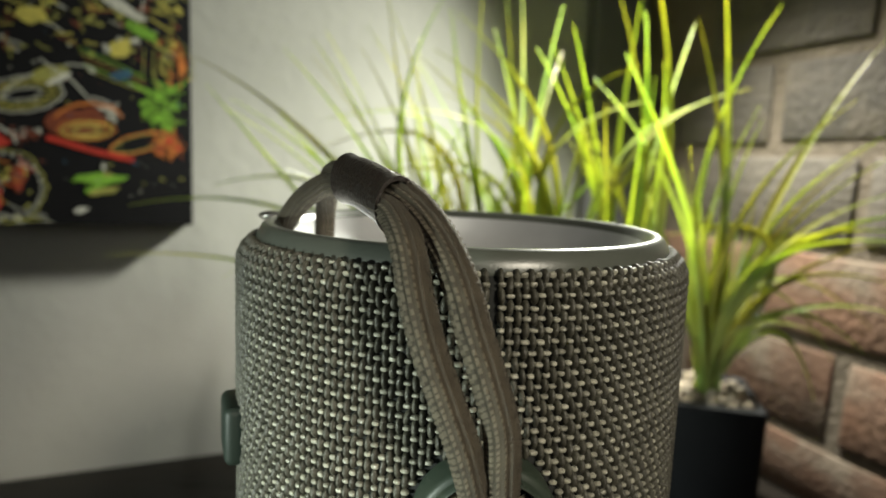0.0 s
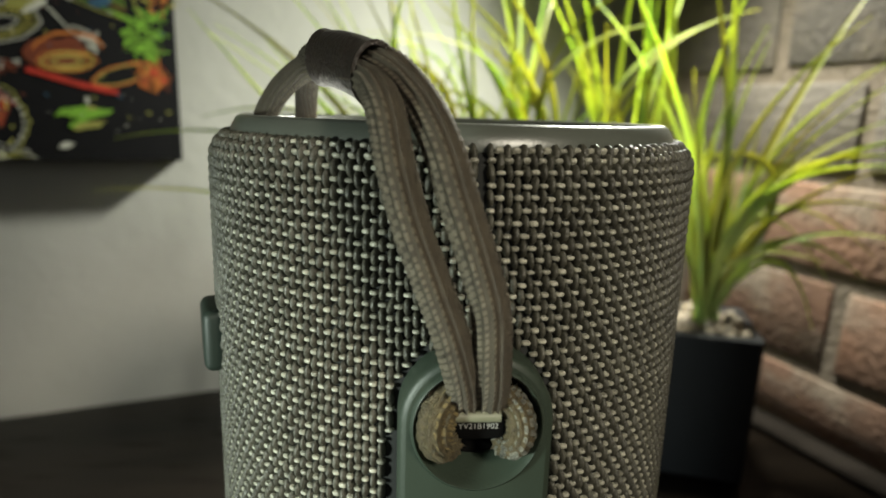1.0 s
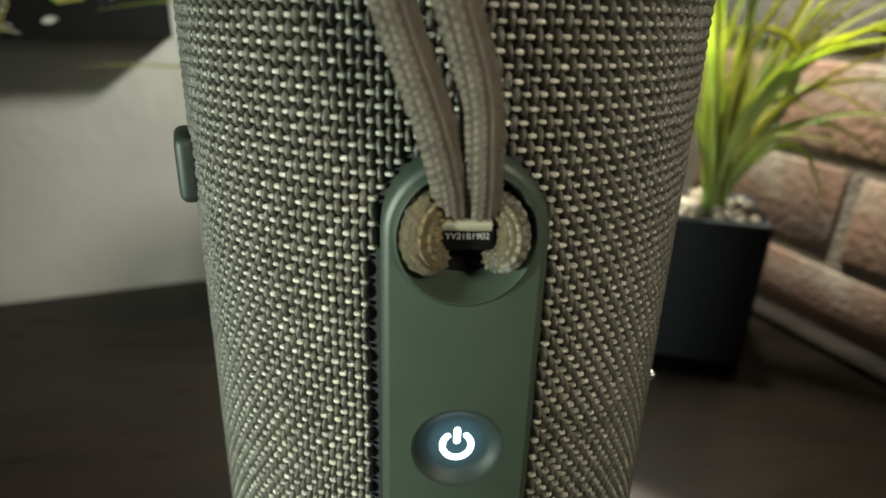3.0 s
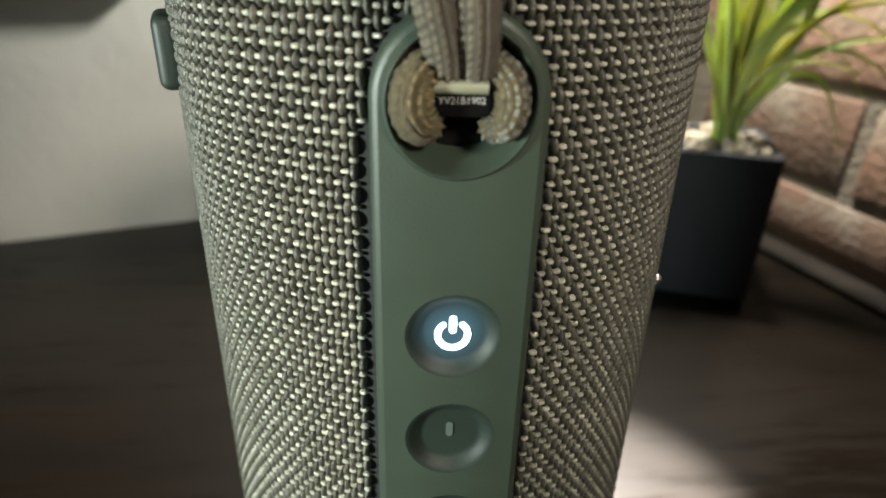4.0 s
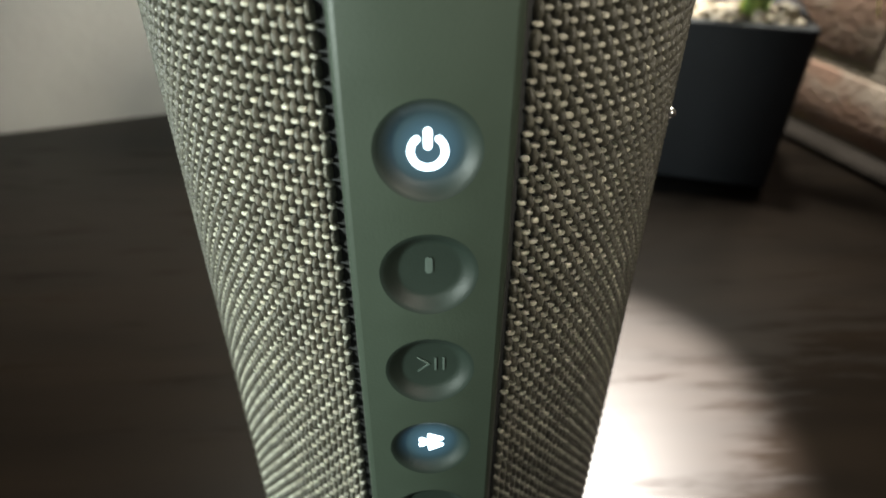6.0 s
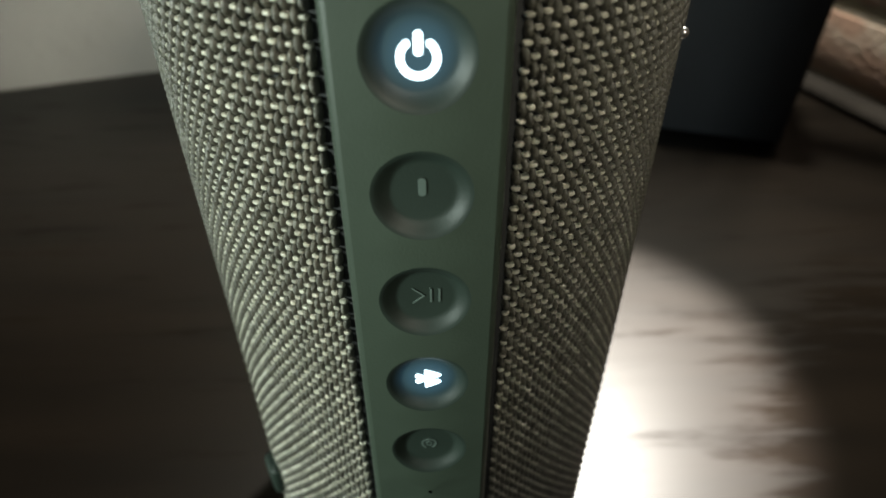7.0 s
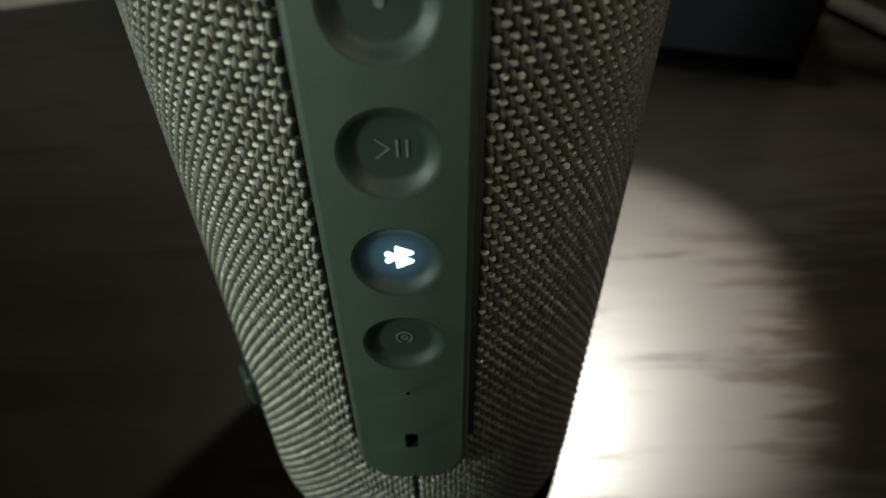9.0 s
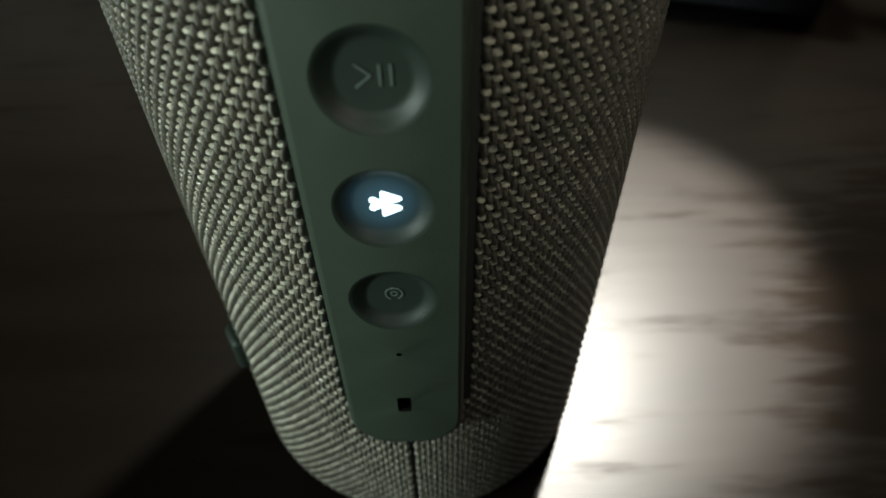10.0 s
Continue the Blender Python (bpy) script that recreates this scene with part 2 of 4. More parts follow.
def part(name, bm, mats, parent=None, label="", smooth=True):
    """Links a bmesh drawn in the plan as one mesh object in metres."""
    bmesh.ops.scale(bm, vec=(S, S, S), verts=bm.verts)
    bmesh.ops.recalc_face_normals(bm, faces=bm.faces)
    me = bpy.data.meshes.new(name)
    bm.to_mesh(me)
    bm.free()
    for m in (mats if isinstance(mats, (list, tuple)) else [mats]):
        me.materials.append(m)
    if smooth:
        me.shade_smooth()
        me.set_sharp_from_angle(angle=radians(40))
    ob = new(name, me)
    if parent:
        hang(ob, parent)
    if label:
        ob["label"] = label
    return ob


def mesh_part(name, verts, faces, mats, parent=None, label="", index=None):
    me = bpy.data.meshes.new(name)
    me.from_pydata((np.asarray(verts) * S).tolist(), [], faces)
    for m in (mats if isinstance(mats, (list, tuple)) else [mats]):
        me.materials.append(m)
    if index is not None:
        me.polygons.foreach_set("material_index", index)
    me.shade_smooth()
    me.update()
    ob = new(name, me)
    if parent:
        hang(ob, parent)
    if label:
        ob["label"] = label
    return ob


def box(bm, lo, hi, m=None, bevel=0.0, seg=2):
    lo, hi = Vector(lo), Vector(hi)
    made = bmesh.ops.create_cube(bm, size=1.0)["verts"]
    for v in made:
        v.co = Vector([(lo[i] + hi[i]) / 2 + v.co[i] * (hi[i] - lo[i]) for i in range(3)])
    if bevel:
        edges = list({e for v in made for e in v.link_edges})
        made = bmesh.ops.bevel(bm, geom=edges, offset=bevel, segments=seg, profile=0.5, affect="EDGES")["verts"]
        made = list({v for v in made})
    if m is not None:
        allv = set(made)
        for v in list(allv):
            for e in v.link_edges:
                allv.add(e.other_vert(v))
        bmesh.ops.transform(bm, matrix=m, verts=list(allv))
    return made


def lathe(bm, profile, seg=96, centre=(0, 0)):
    rings = []
    for r, z in profile:
        if r < 1e-6:
            rings.append([bm.verts.new((centre[0], centre[1], z))])
        else:
            rings.append([bm.verts.new((centre[0] + r * math.cos(2 * math.pi * i / seg), centre[1] + r * math.sin(2 * math.pi * i / seg), z))
                          for i in range(seg)])
    for a, b in zip(rings, rings[1:]):
        for i in range(seg):
            j = (i + 1) % seg
            if len(a) == 1 and len(b) > 1:
                bm.faces.new((a[0], b[i], b[j]))
            elif len(b) == 1 and len(a) > 1:
                bm.faces.new((a[i], b[0], a[j]))
            elif len(a) > 1:
                bm.faces.new((a[i], a[j], b[j], b[i]))


# ---- the room ----
def wall_slab(name, lo, hi, mat, label, category="wall", bevel=0.0):
    bm = bmesh.new()
    box(bm, lo, hi, ROOM, bevel)
    return tagged(part(name, bm, mat, smooth=False), label, category, kind="structure")


wall_slab("wall_north", (UW - 0.08, N0, ZF), (U0 + 0.08, N0 + 0.08, ZC), PLASTER, "grey-white painted plaster wall with fine lumps and scuffs")
# west wall, floor and ceiling are unseen, added to close off the world's light
wall_slab("wall_west", (UW - 0.08, NS, ZF), (UW, N0, ZC), PLASTER, "grey-white painted plaster wall")
wall_slab("floor", (UW - 0.08, NS - 0.08, ZF - 0.05), (U0 + 0.08, N0 + 0.08, ZF - 0.003), FLOORING, "brown wooden floorboards", "floor")
wall_slab("ceiling", (UW - 0.08, NS - 0.08, ZC + 0.003), (U0 + 0.08, N0 + 0.08, ZC + 0.06), CEILING, "plain white painted ceiling", "ceiling")


# unseen wall, added near the table with an opening for the fill light
def south_wall():
    bm = bmesh.new()
    a, b, lo, hi = -0.72, 0.02, 0.18, 0.82
    for box_lo, box_hi in (((UW - 0.08, NS - 0.08, ZF), (a, NS, ZC)), ((b, NS - 0.08, ZF), (U0 + 0.08, NS, ZC)),
                           ((a, NS - 0.08, ZF), (b, NS, lo)), ((a, NS - 0.08, hi), (b, NS, ZC))):
        box(bm, box_lo, box_hi, ROOM)
    tagged(part("wall_south", bm, PLASTER, smooth=False), "unseen added plaster wall with an opening for the fill light", "wall", kind="structure")


south_wall()
wall_slab("wall_east", (U0 - 0.0003, NS, ZF), (U0 + 0.08, N0, ZC), MORTAR, "old red brick wall with pale lime mortar joints")
# boxing added over the corner's dark grey band, placed to fit the camera's view
wall_slab("corner_boxing", (0.2540, N0 - 0.016, 0.0), (U0 - 0.003, N0 - 0.001, ZC), GREY_BOXING, "dark grey boxing in the corner", "boxing", 0.0015)
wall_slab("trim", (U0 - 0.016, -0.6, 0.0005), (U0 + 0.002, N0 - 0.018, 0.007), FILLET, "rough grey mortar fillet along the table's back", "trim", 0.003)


# ---- table ----
def table():
    t = thing("table", place(-0.25, -0.05, ZF), "dark brown stained wooden table with a satin lacquer top", "table")
    bm = bmesh.new()
    box(bm, (-0.95, -0.42, -0.025), (U0 + 0.001, N0 - 0.001, 0.0), ROOM, 0.0015)
    part("tabletop", bm, TABLE, t)
    for u in (-0.91, U0 - 0.04):
        for n in (-0.38, N0 - 0.04):
            bm = bmesh.new()
            box(bm, (u - 0.02, n - 0.02, ZF - 0.003), (u + 0.02, n + 0.02, -0.025), ROOM, 0.002)
            part("leg", bm, TABLE, t)


table()

# ---- loudspeaker ----
R, TOP = 0.0365, 0.1907          # radius of the cloth, its upper edge
R_LO, R_UP = 0.0055, 0.0042       # rounding at the foot and at the shoulder
speaker = thing("portable_speaker", (0, 0, 0), "olive green cylindrical portable speaker in woven cloth on the table", "speaker")


def shell(s):
    """Radius, height and outward normal (r, z) of the cloth at the arc length s from the foot."""
    q1 = R_LO * math.pi / 2
    q2 = q1 + (TOP - R_UP - R_LO - 0.001)
    if s < q1:
        a = s / R_LO
        return R - R_LO + R_LO * math.sin(a), 0.001 + R_LO - R_LO * math.cos(a), math.sin(a), -math.cos(a)
    if s < q2:
        return R, 0.001 + R_LO + s - q1, 1.0, 0.0
    a = min((s - q2) / R_UP, math.pi / 2)
    return R - R_UP + R_UP * math.cos(a), TOP - R_UP + R_UP * math.sin(a), math.cos(a), math.sin(a)


S_END = R_LO * math.pi / 2 + (TOP - R_UP - R_LO - 0.001) + R_UP * math.pi / 2 * 0.8

HOLE_Z, PANEL_LO, PANEL_W = 0.1603, 0.0408, 0.0087
PANEL_Y = 0.0408


def in_panel(x, z, grow):
    w = PANEL_W + grow
    if z > HOLE_Z:
        return math.hypot(x, z - HOLE_Z) < w
    lo, r = PANEL_LO - grow, 0.0062 + grow
    if z < lo or abs(x) > w:
        return False
    if z < lo + r and abs(x) > w - r:
        return math.hypot(abs(x) - (w - r), z - (lo + r)) < r
    return True


def core():
    bm = bmesh.new()
    prof = [(0.0, 0.0006), (R - R_LO, 0.0006)]
    n = 60
    for i in range(n + 1):
        r, z, nr, nz = shell(S_END * i / n)
        prof.append((r - 0.0005 * nr, z - 0.0005 * nz))
    lathe(bm, prof, 128)
    part("body", bm, CORE, speaker, "dark backing under the cloth")


core()


def weave():
    """The cloth: upright yarn humps and short cross yarns in a plain weave."""
    cols, pitch = 236, 0.00138
    rows = int(S_END / pitch)

    def dome(seg, levels, power):
        pts, tris = [], []
        for k, (rad, h) in enumerate(levels):
            for i in range(seg):
                a = 2 * math.pi * i / seg
                c, d = math.cos(a), math.sin(a)
                pts.append((rad * math.copysign(abs(c) ** power, c), rad * math.copysign(abs(d) ** power, d), h))
        pts.append((0, 0, 1))
        for k in range(len(levels) - 1):
            for i in range(seg):
                j = (i + 1) % seg
                tris.append((k * seg + i, k * seg + j, (k + 1) * seg + j, (k + 1) * seg + i))
        base = (len(levels) - 1) * seg
        for i in range(seg):
            tris.append((base + i, base + (i + 1) % seg, base + seg))
        return np.array(pts), tris

    rng = np.random.default_rng(4)
    for name, odd, half_w, half_h, height, foot, mat, seg in (
            ("warp_yarn", 0, 0.00048, 0.00109, 0.00065, -0.00045, WARP, 10),
            ("weft_yarn", 1, 0.00056, 0.00031, 0.00040, -0.00045, WEFT, 12)):
        tpl, tfaces = dome(seg, [(1.0, 0.0), (0.86, 0.55), (0.5, 0.9)] if odd == 0 else [(1.0, 0.2), (0.93, 0.7), (0.62, 0.95)], 0.92 if odd == 0 else 0.75)
        verts, faces, count = [], [], 0
        for j in range(rows):
            s0 = (j + 0.5) * pitch
            r, z, nr, nz = shell(s0)
            for i in range(cols):
                if (i + j) % 2 != odd:
                    continue
                az = -math.pi / 2 + 2 * math.pi * i / cols
                x, y = r * math.cos(az), r * math.sin(az)
                if y < 0 and (in_panel(x, z, 0.0011 if z < HOLE_Z - 0.004 else 0.0006) or abs(x) < 0.0003):
                    continue
                jit = rng.normal(0, 1, 5)
                k = r / R
                ds = tpl[:, 1] * half_h * (1 + 0.06 * jit[0]) + 0.00005 * jit[1]
                da = (tpl[:, 0] * half_w * (1 + 0.06 * jit[2]) + 0.00004 * jit[3]) / R
                tilt = 0.06 * jit[4]
                da = da + tilt * ds / R * (1 if odd == 0 else 0)
                h = foot + (height - foot) * tpl[:, 2]
                zz = z + ds * nr
                rr = r - ds * nz + h * nr
                zz = zz + h * nz
                a = az + da
                verts.append(np.stack([rr * np.cos(a), rr * np.sin(a), zz], 1))
                faces.extend([tuple(q + count for q in f) for f in tfaces])
                count += len(tpl)
        ob = mesh_part(name, np.concatenate(verts), faces, mat, speaker)
        ob["kind"] = "stuff"
        ob["label"] = "dark olive upright yarns of the woven cloth" if odd == 0 else "pale olive cross yarns of the woven cloth"


weave()


def top_ring():
    bm = bmesh.new()
    lathe(bm, [(0.0330, 0.1877), (0.0340, 0.1892), (0.0341, 0.1899), (0.0337, 0.1911), (0.0331, 0.1922), (0.0325, 0.1926), (0.0316, 0.1926),
               (0.0309, 0.1921), (0.0303, 0.1911)], 128)
    part("top_ring", bm, RING, speaker, "satin green-grey ring round the top")
    bm = bmesh.new()
    lathe(bm, [(0.0303, 0.1912), (0.0293, 0.1885), (0.0278, 0.1858), (0.0255, 0.1838), (0.0235, 0.1832), (0.0220, 0.1832), (0.0205, 0.1838), (0.0190, 0.1832),
               (0.0120, 0.1826), (0.0, 0.1822)], 128)
    part("end_dish", bm, DISH, speaker, "silver-grey recessed end dish")


top_ring()


def bend(bm):
    """Wraps a flat panel, drawn in x and z with y as depth, round the speaker's front."""
    for v in bm.verts:
        v.co.y = v.co.y - math.sqrt(PANEL_Y ** 2 - v.co.x ** 2)


WI = PANEL_W - 0.0009            # half width of the panel's flat face
BUTTONS = [0.1346 - 0.0146 * i for i in range(5)]
B_R = 0.0054


def tile(bm, zc, z_lo, z_hi, hole, hole_depth=0.0, seg=64, round_top=False):
    """A flat piece of the panel round a hole with the outline hole(angle)."""
    inner, outer = [], []
    for i in range(seg):
        a = 2 * math.pi * (i + 0.5) / seg
        cx, cz = math.cos(a), math.sin(a)
        hr = hole(a)
        inner.append(bm.verts.new((hr * cx, hole_depth, zc + hr * cz)))
        if round_top and cz > 0:
            d = WI
        else:
            d = min(WI / abs(cx) if abs(cx) > 1e-9 else 9, ((z_hi - zc) if cz > 0 else (zc - z_lo)) / abs(cz) if abs(cz) > 1e-9 else 9)
        outer.append(bm.verts.new((d * cx, 0, zc + d * cz)))
    for i in range(seg):
        j = (i + 1) % seg
        bm.faces.new((inner[i], inner[j], outer[j], outer[i]))
    # the corners that the rays miss
    for sx in (-1, 1):
        for sz in ((-1,) if round_top else (-1, 1)):
            zz = z_hi if sz > 0 else z_lo
            corner = bm.verts.new((sx * WI, 0, zz))
            onx = [v for v in outer if abs(v.co.x - sx * WI) < 1e-7 and (v.co.z - zc) * sz > 0]
            onz = [v for v in outer if abs(v.co.z - zz) < 1e-7 and v.co.x * sx > 0]
            if onx and onz:
                p = max(onx, key=lambda v: abs(v.co.z - zc))
                q = max(onz, key=lambda v: abs(v.co.x))
                bm.faces.new((p, corner, q))


def sheet(bm, z_lo, z_hi, width, nx=8, nz=2):
    grid = [[bm.verts.new((width(z_lo + (z_hi - z_lo) * k / nz) * (2 * i / nx - 1), 0, z_lo + (z_hi - z_lo) * k / nz)) for i in range(nx + 1)]
            for k in range(nz + 1)]
    for k in range(nz):
        for i in range(nx):
            bm.faces.new((grid[k][i], grid[k][i + 1], grid[k + 1][i + 1], grid[k + 1][i]))


def outline(w, lo, r, n=20):
    pts = [(w * math.cos(math.pi * i / (2 * n)), HOLE_Z + w * math.sin(math.pi * i / (2 * n))) for i in range(2 * n + 1)]
    left = [(-w, HOLE_Z - (HOLE_Z - lo - r) * i / 12) for i in range(1, 12)]
    c1 = [(-(w - r) - r * math.cos(math.pi / 2 * i / n), lo + r - r * math.sin(math.pi / 2 * i / n)) for i in range(n + 1)]
    c2 = [((w - r) + r * math.sin(math.pi / 2 * i / n), lo + r - r * math.cos(math.pi / 2 * i / n)) for i in range(n + 1)]
    right = [(w, lo + r + (HOLE_Z - lo - r) * i / 12) for i in range(1, 12)]
    return pts + left + c1 + c2 + right


def control_panel():
    bm = bmesh.new()
    half = 0.0146 / 2
    tile(bm, HOLE_Z, 0.1513, 0.3, lambda a: 0.0073, round_top=True)
    sheet(bm, BUTTONS[0] + half, 0.1513, lambda z: WI)
    for z in BUTTONS:
        tile(bm, z, z - half, z + half, lambda a: B_R)
    z_end = BUTTONS[4] - half
    tile(bm, 0.0654, 0.0622, z_end, lambda a: 0.00035, seg=32)
    sheet(bm, 0.0580, 0.0622, lambda z: WI)
    def slot(a):
        return min(0.0010 / max(abs(math.cos(a)), 1e-6), 0.0019 / max(abs(math.sin(a)), 1e-6), 0.0020)
    tile(bm, 0.0528, 0.0483, 0.0580, slot)
    lo, r = PANEL_LO + 0.0009, 0.0053
    sheet(bm, lo, 0.0483, lambda z: WI if z > lo + r else WI - r + math.sqrt(max(r * r - (lo + r - z) ** 2, 0)), 8, 24)
    # rolled edge down to the cloth
    rings = []
    for grow, depth in ((0, 0), (0.0004, 0.0001), (0.0007, 0.00035), (0.00088, 0.0008), (0.0009, 0.0045)):
        rings.append([bm.verts.new((x, depth, z)) for x, z in outline(WI + grow, lo - grow, r + grow)])
    for a, b in zip(rings, rings[1:]):
        for i in range(len(a)):
            j = (i + 1) % len(a)
            bm.faces.new((a[i], a[j], b[j], b[i]))
    bmesh.ops.remove_doubles(bm, verts=bm.verts, dist=1e-6)
    bend(bm)
    panel = part("control_panel", bm, RUBBER, speaker, "green-grey silicone control strip with round buttons")

    # raised lip and cup of the strap hole
    bm = bmesh.new()
    rings = []
    for r, y in ((0.0075, 0.0002), (0.00735, -0.0003), (0.0071, -0.0005), (0.0069, -0.0002), (0.0067, 0.0004), (0.0065, 0.0018), (0.0063, 0.0040), (0.0, 0.0043)):
        ramp = 0.32 * max(y - 0.0004, 0) if r else 0.0
        rings.append([bm.verts.new((r * math.cos(2 * math.pi * i / 64), y, HOLE_Z + r * math.sin(2 * math.pi * i / 64) + ramp * max(0.0, -math.sin(2 * math.pi * i / 64))))
                      for i in range(64)])
    for k, (a, b) in enumerate(zip(rings, rings[1:])):
        for i in range(64):
            f = bm.faces.new((a[i], a[(i + 1) % 64], b[(i + 1) % 64], b[i]))
            f.material_index = 1 if k > 5 else 0
    bmesh.ops.remove_doubles(bm, verts=bm.verts, dist=1e-6)
    bend(bm)
    part("strap_hole", bm, [RUBBER, BLACK], panel, "round recess with a raised lip for the strap")

    # port cup and microphone hole
    bm = bmesh.new()
    rings = []
    for k, (g, y) in enumerate(((1.0, 0.0), (0.93, 0.0006), (0.9, 0.0043), (0.0, 0.0043))):
        rings.append([bm.verts.new((g * slot(2 * math.pi * i / 64) * math.cos(2 * math.pi * i / 64), y,
                                    0.0528 + g * slot(2 * math.pi * i / 64) * math.sin(2 * math.pi * i / 64))) for i in range(64)])
    for a, b in zip(rings, rings[1:]):
        for i in range(64):
            bm.faces.new((a[i], a[(i + 1) % 64], b[(i + 1) % 64], b[i]))
    bmesh.ops.remove_doubles(bm, verts=bm.verts, dist=1e-6)
    bend(bm)
    part("port", bm, BLACK, panel, "small dark rectangular port")
    bm = bmesh.new()
    rings = [[bm.verts.new((r * math.cos(2 * math.pi * i / 16), y, 0.0654 + r * math.sin(2 * math.pi * i / 16))) for i in range(16)]
             for r, y in ((0.00035, 0), (0.0003, 0.001), (0.0, 0.001))]
    for a, b in zip(rings, rings[1:]):
        for i in range(16):
            bm.faces.new((a[i], a[(i + 1) % 16], b[(i + 1) % 16], b[i]))
    bmesh.ops.remove_doubles(bm, verts=bm.verts, dist=1e-6)
    bend(bm)
    part("microphone_hole", bm, BLACK, panel)
    return panel


panel = control_panel()


def dish_y(r):
    q = min(r / B_R, 1.0)
    e = min((1 - q) / 0.36, 1.0)
    return 0.0010 * e * e * (3 - 2 * e) + 0.0004 * (1 - q * q)


def button(zc, label, lit=False):
    bm = bmesh.new()
    rings = []
    for k in range(21):
        r = B_R * (1 - k / 20)
        rings.append([bm.verts.new((r * math.cos(2 * math.pi * i / 64), dish_y(r), zc + r * math.sin(2 * math.pi * i / 64))) for i in range(64)])
    for a, b in zip(rings, rings[1:]):
        for i in range(64):
            bm.faces.new((a[i], a[(i + 1) % 64], b[(i + 1) % 64], b[i]))
    bmesh.ops.remove_doubles(bm, verts=bm.verts, dist=1e-6)
    bend(bm)
    return part("button", bm, halo_rubber(zc) if lit else RUBBER_DARK, panel, label)


def flat_icon(name, zc, polys, mat, parent, label="", lift=0.00012, drop=0.0):
    """Thin raised shapes lying in a button's dish; each polygon is a list of (x, z)."""
    bm = bmesh.new()
    for poly in polys:
        top = [bm.verts.new((x, dish_y(math.hypot(x, z + drop)) - lift, zc + z + drop)) for x, z in poly]
        low = [bm.verts.new((x, dish_y(math.hypot(x, z + drop)) + 0.0002, zc + z + drop)) for x, z in poly]
        bm.faces.new(top)
        for i in range(len(poly)):
            j = (i + 1) % len(poly)
            bm.faces.new((top[i], top[j], low[j], low[i]))
    bend(bm)
    return part(name, bm, mat, parent, label, smooth=False)


def ring_strip(r0, r1, a0, a1, n=28):
    """A ring sector with round ends, as quads."""
    mid, half = (r0 + r1) / 2, (r1 - r0) / 2
    out = []
    for i in range(n):
        a, b = radians(a0 + (a1 - a0) * i / n), radians(a0 + (a1 - a0) * (i + 1) / n)
        out.append([(r0 * math.cos(a), r0 * math.sin(a)), (r1 * math.cos(a), r1 * math.sin(a)), (r1 * math.cos(b), r1 * math.sin(b)), (r0 * math.cos(b), r0 * math.sin(b))])
    for a in (a0, a1):
        c = (mid * math.cos(radians(a)), mid * math.sin(radians(a)))
        out.append([(c[0] + half * math.cos(2 * math.pi * i / 14), c[1] + half * math.sin(2 * math.pi * i / 14)) for i in range(14)])
    return out


def capsule(x0, z0, x1, z1, r):
    a = math.atan2(z1 - z0, x1 - x0)
    pts = []
    for k in range(9):
        t = a + math.pi / 2 + math.pi * k / 8
        pts.append((x0 + r * math.cos(t), z0 + r * math.sin(t)))
    for k in range(9):
        t = a - math.pi / 2 + math.pi * k / 8
        pts.append((x1 + r * math.cos(t), z1 + r * math.sin(t)))
    return pts


def rounded(points, r):
    """A convex polygon with round corners."""
    n, out = len(points), []
    for i in range(n):
        p, a, b = Vector(points[i]), Vector(points[i - 1]), Vector(points[(i + 1) % n])
        d0, d1 = (a - p).normalized(), (b - p).normalized()
        for k in range(6):
            t = k / 5
            out.append(tuple(p + d0 * r * (1 - t) ** 2 + d1 * r * t ** 2))
    return out


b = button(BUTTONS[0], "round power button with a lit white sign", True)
flat_icon("power_sign", BUTTONS[0], ring_strip(0.00132, 0.00206, 130, 410) + [capsule(0, 0.0006, 0, 0.0021, 0.00042)], LED, b, "glowing white power sign", drop=-0.00045)
b = button(BUTTONS[1], "round button with a moulded minus")
flat_icon("minus_sign", BUTTONS[1], [capsule(0, -0.0002, 0, 0.0012, 0.00042)], ICON, b, "pale moulded bar")
b = button(BUTTONS[2], "round button with moulded play and pause marks")
flat_icon("play_sign", BUTTONS[2], [capsule(-0.0014, 0.0011, -0.0001, 0.0, 0.00011), capsule(-0.0014, -0.0011, -0.0001, 0.0, 0.00011),
                                   capsule(0.0007, -0.0009, 0.0007, 0.0010, 0.00013), capsule(0.0017, -0.0009, 0.0017, 0.0010, 0.00013)],
          ICON, b, "fine pale play and pause marks")
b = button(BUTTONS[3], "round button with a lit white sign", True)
flat_icon("pairing_sign", BUTTONS[3], [rounded([(-0.0004, 0.0018), (0.0019, 0.0008), (0.0017, 0.0003), (-0.0004, -0.0001)], 0.0004),
                                      rounded([(-0.0004, 0.0001), (0.0017, -0.0003), (0.0019, -0.0008), (-0.0003, -0.0018)], 0.0004),
                                      capsule(-0.0004, 0.0, -0.0012, 0.0005, 0.0004), capsule(-0.0004, 0.0, -0.0012, -0.0005, 0.0004)],
          LED, b, "glowing white pairing sign", drop=-0.0002)
b = button(BUTTONS[4], "round button with a moulded ring sign")
flat_icon("ring_sign", BUTTONS[4], ring_strip(0.0009, 0.00112, -60, 240) + ring_strip(0.0003, 0.00045, 0, 330), ICON, b, "faint moulded ring")


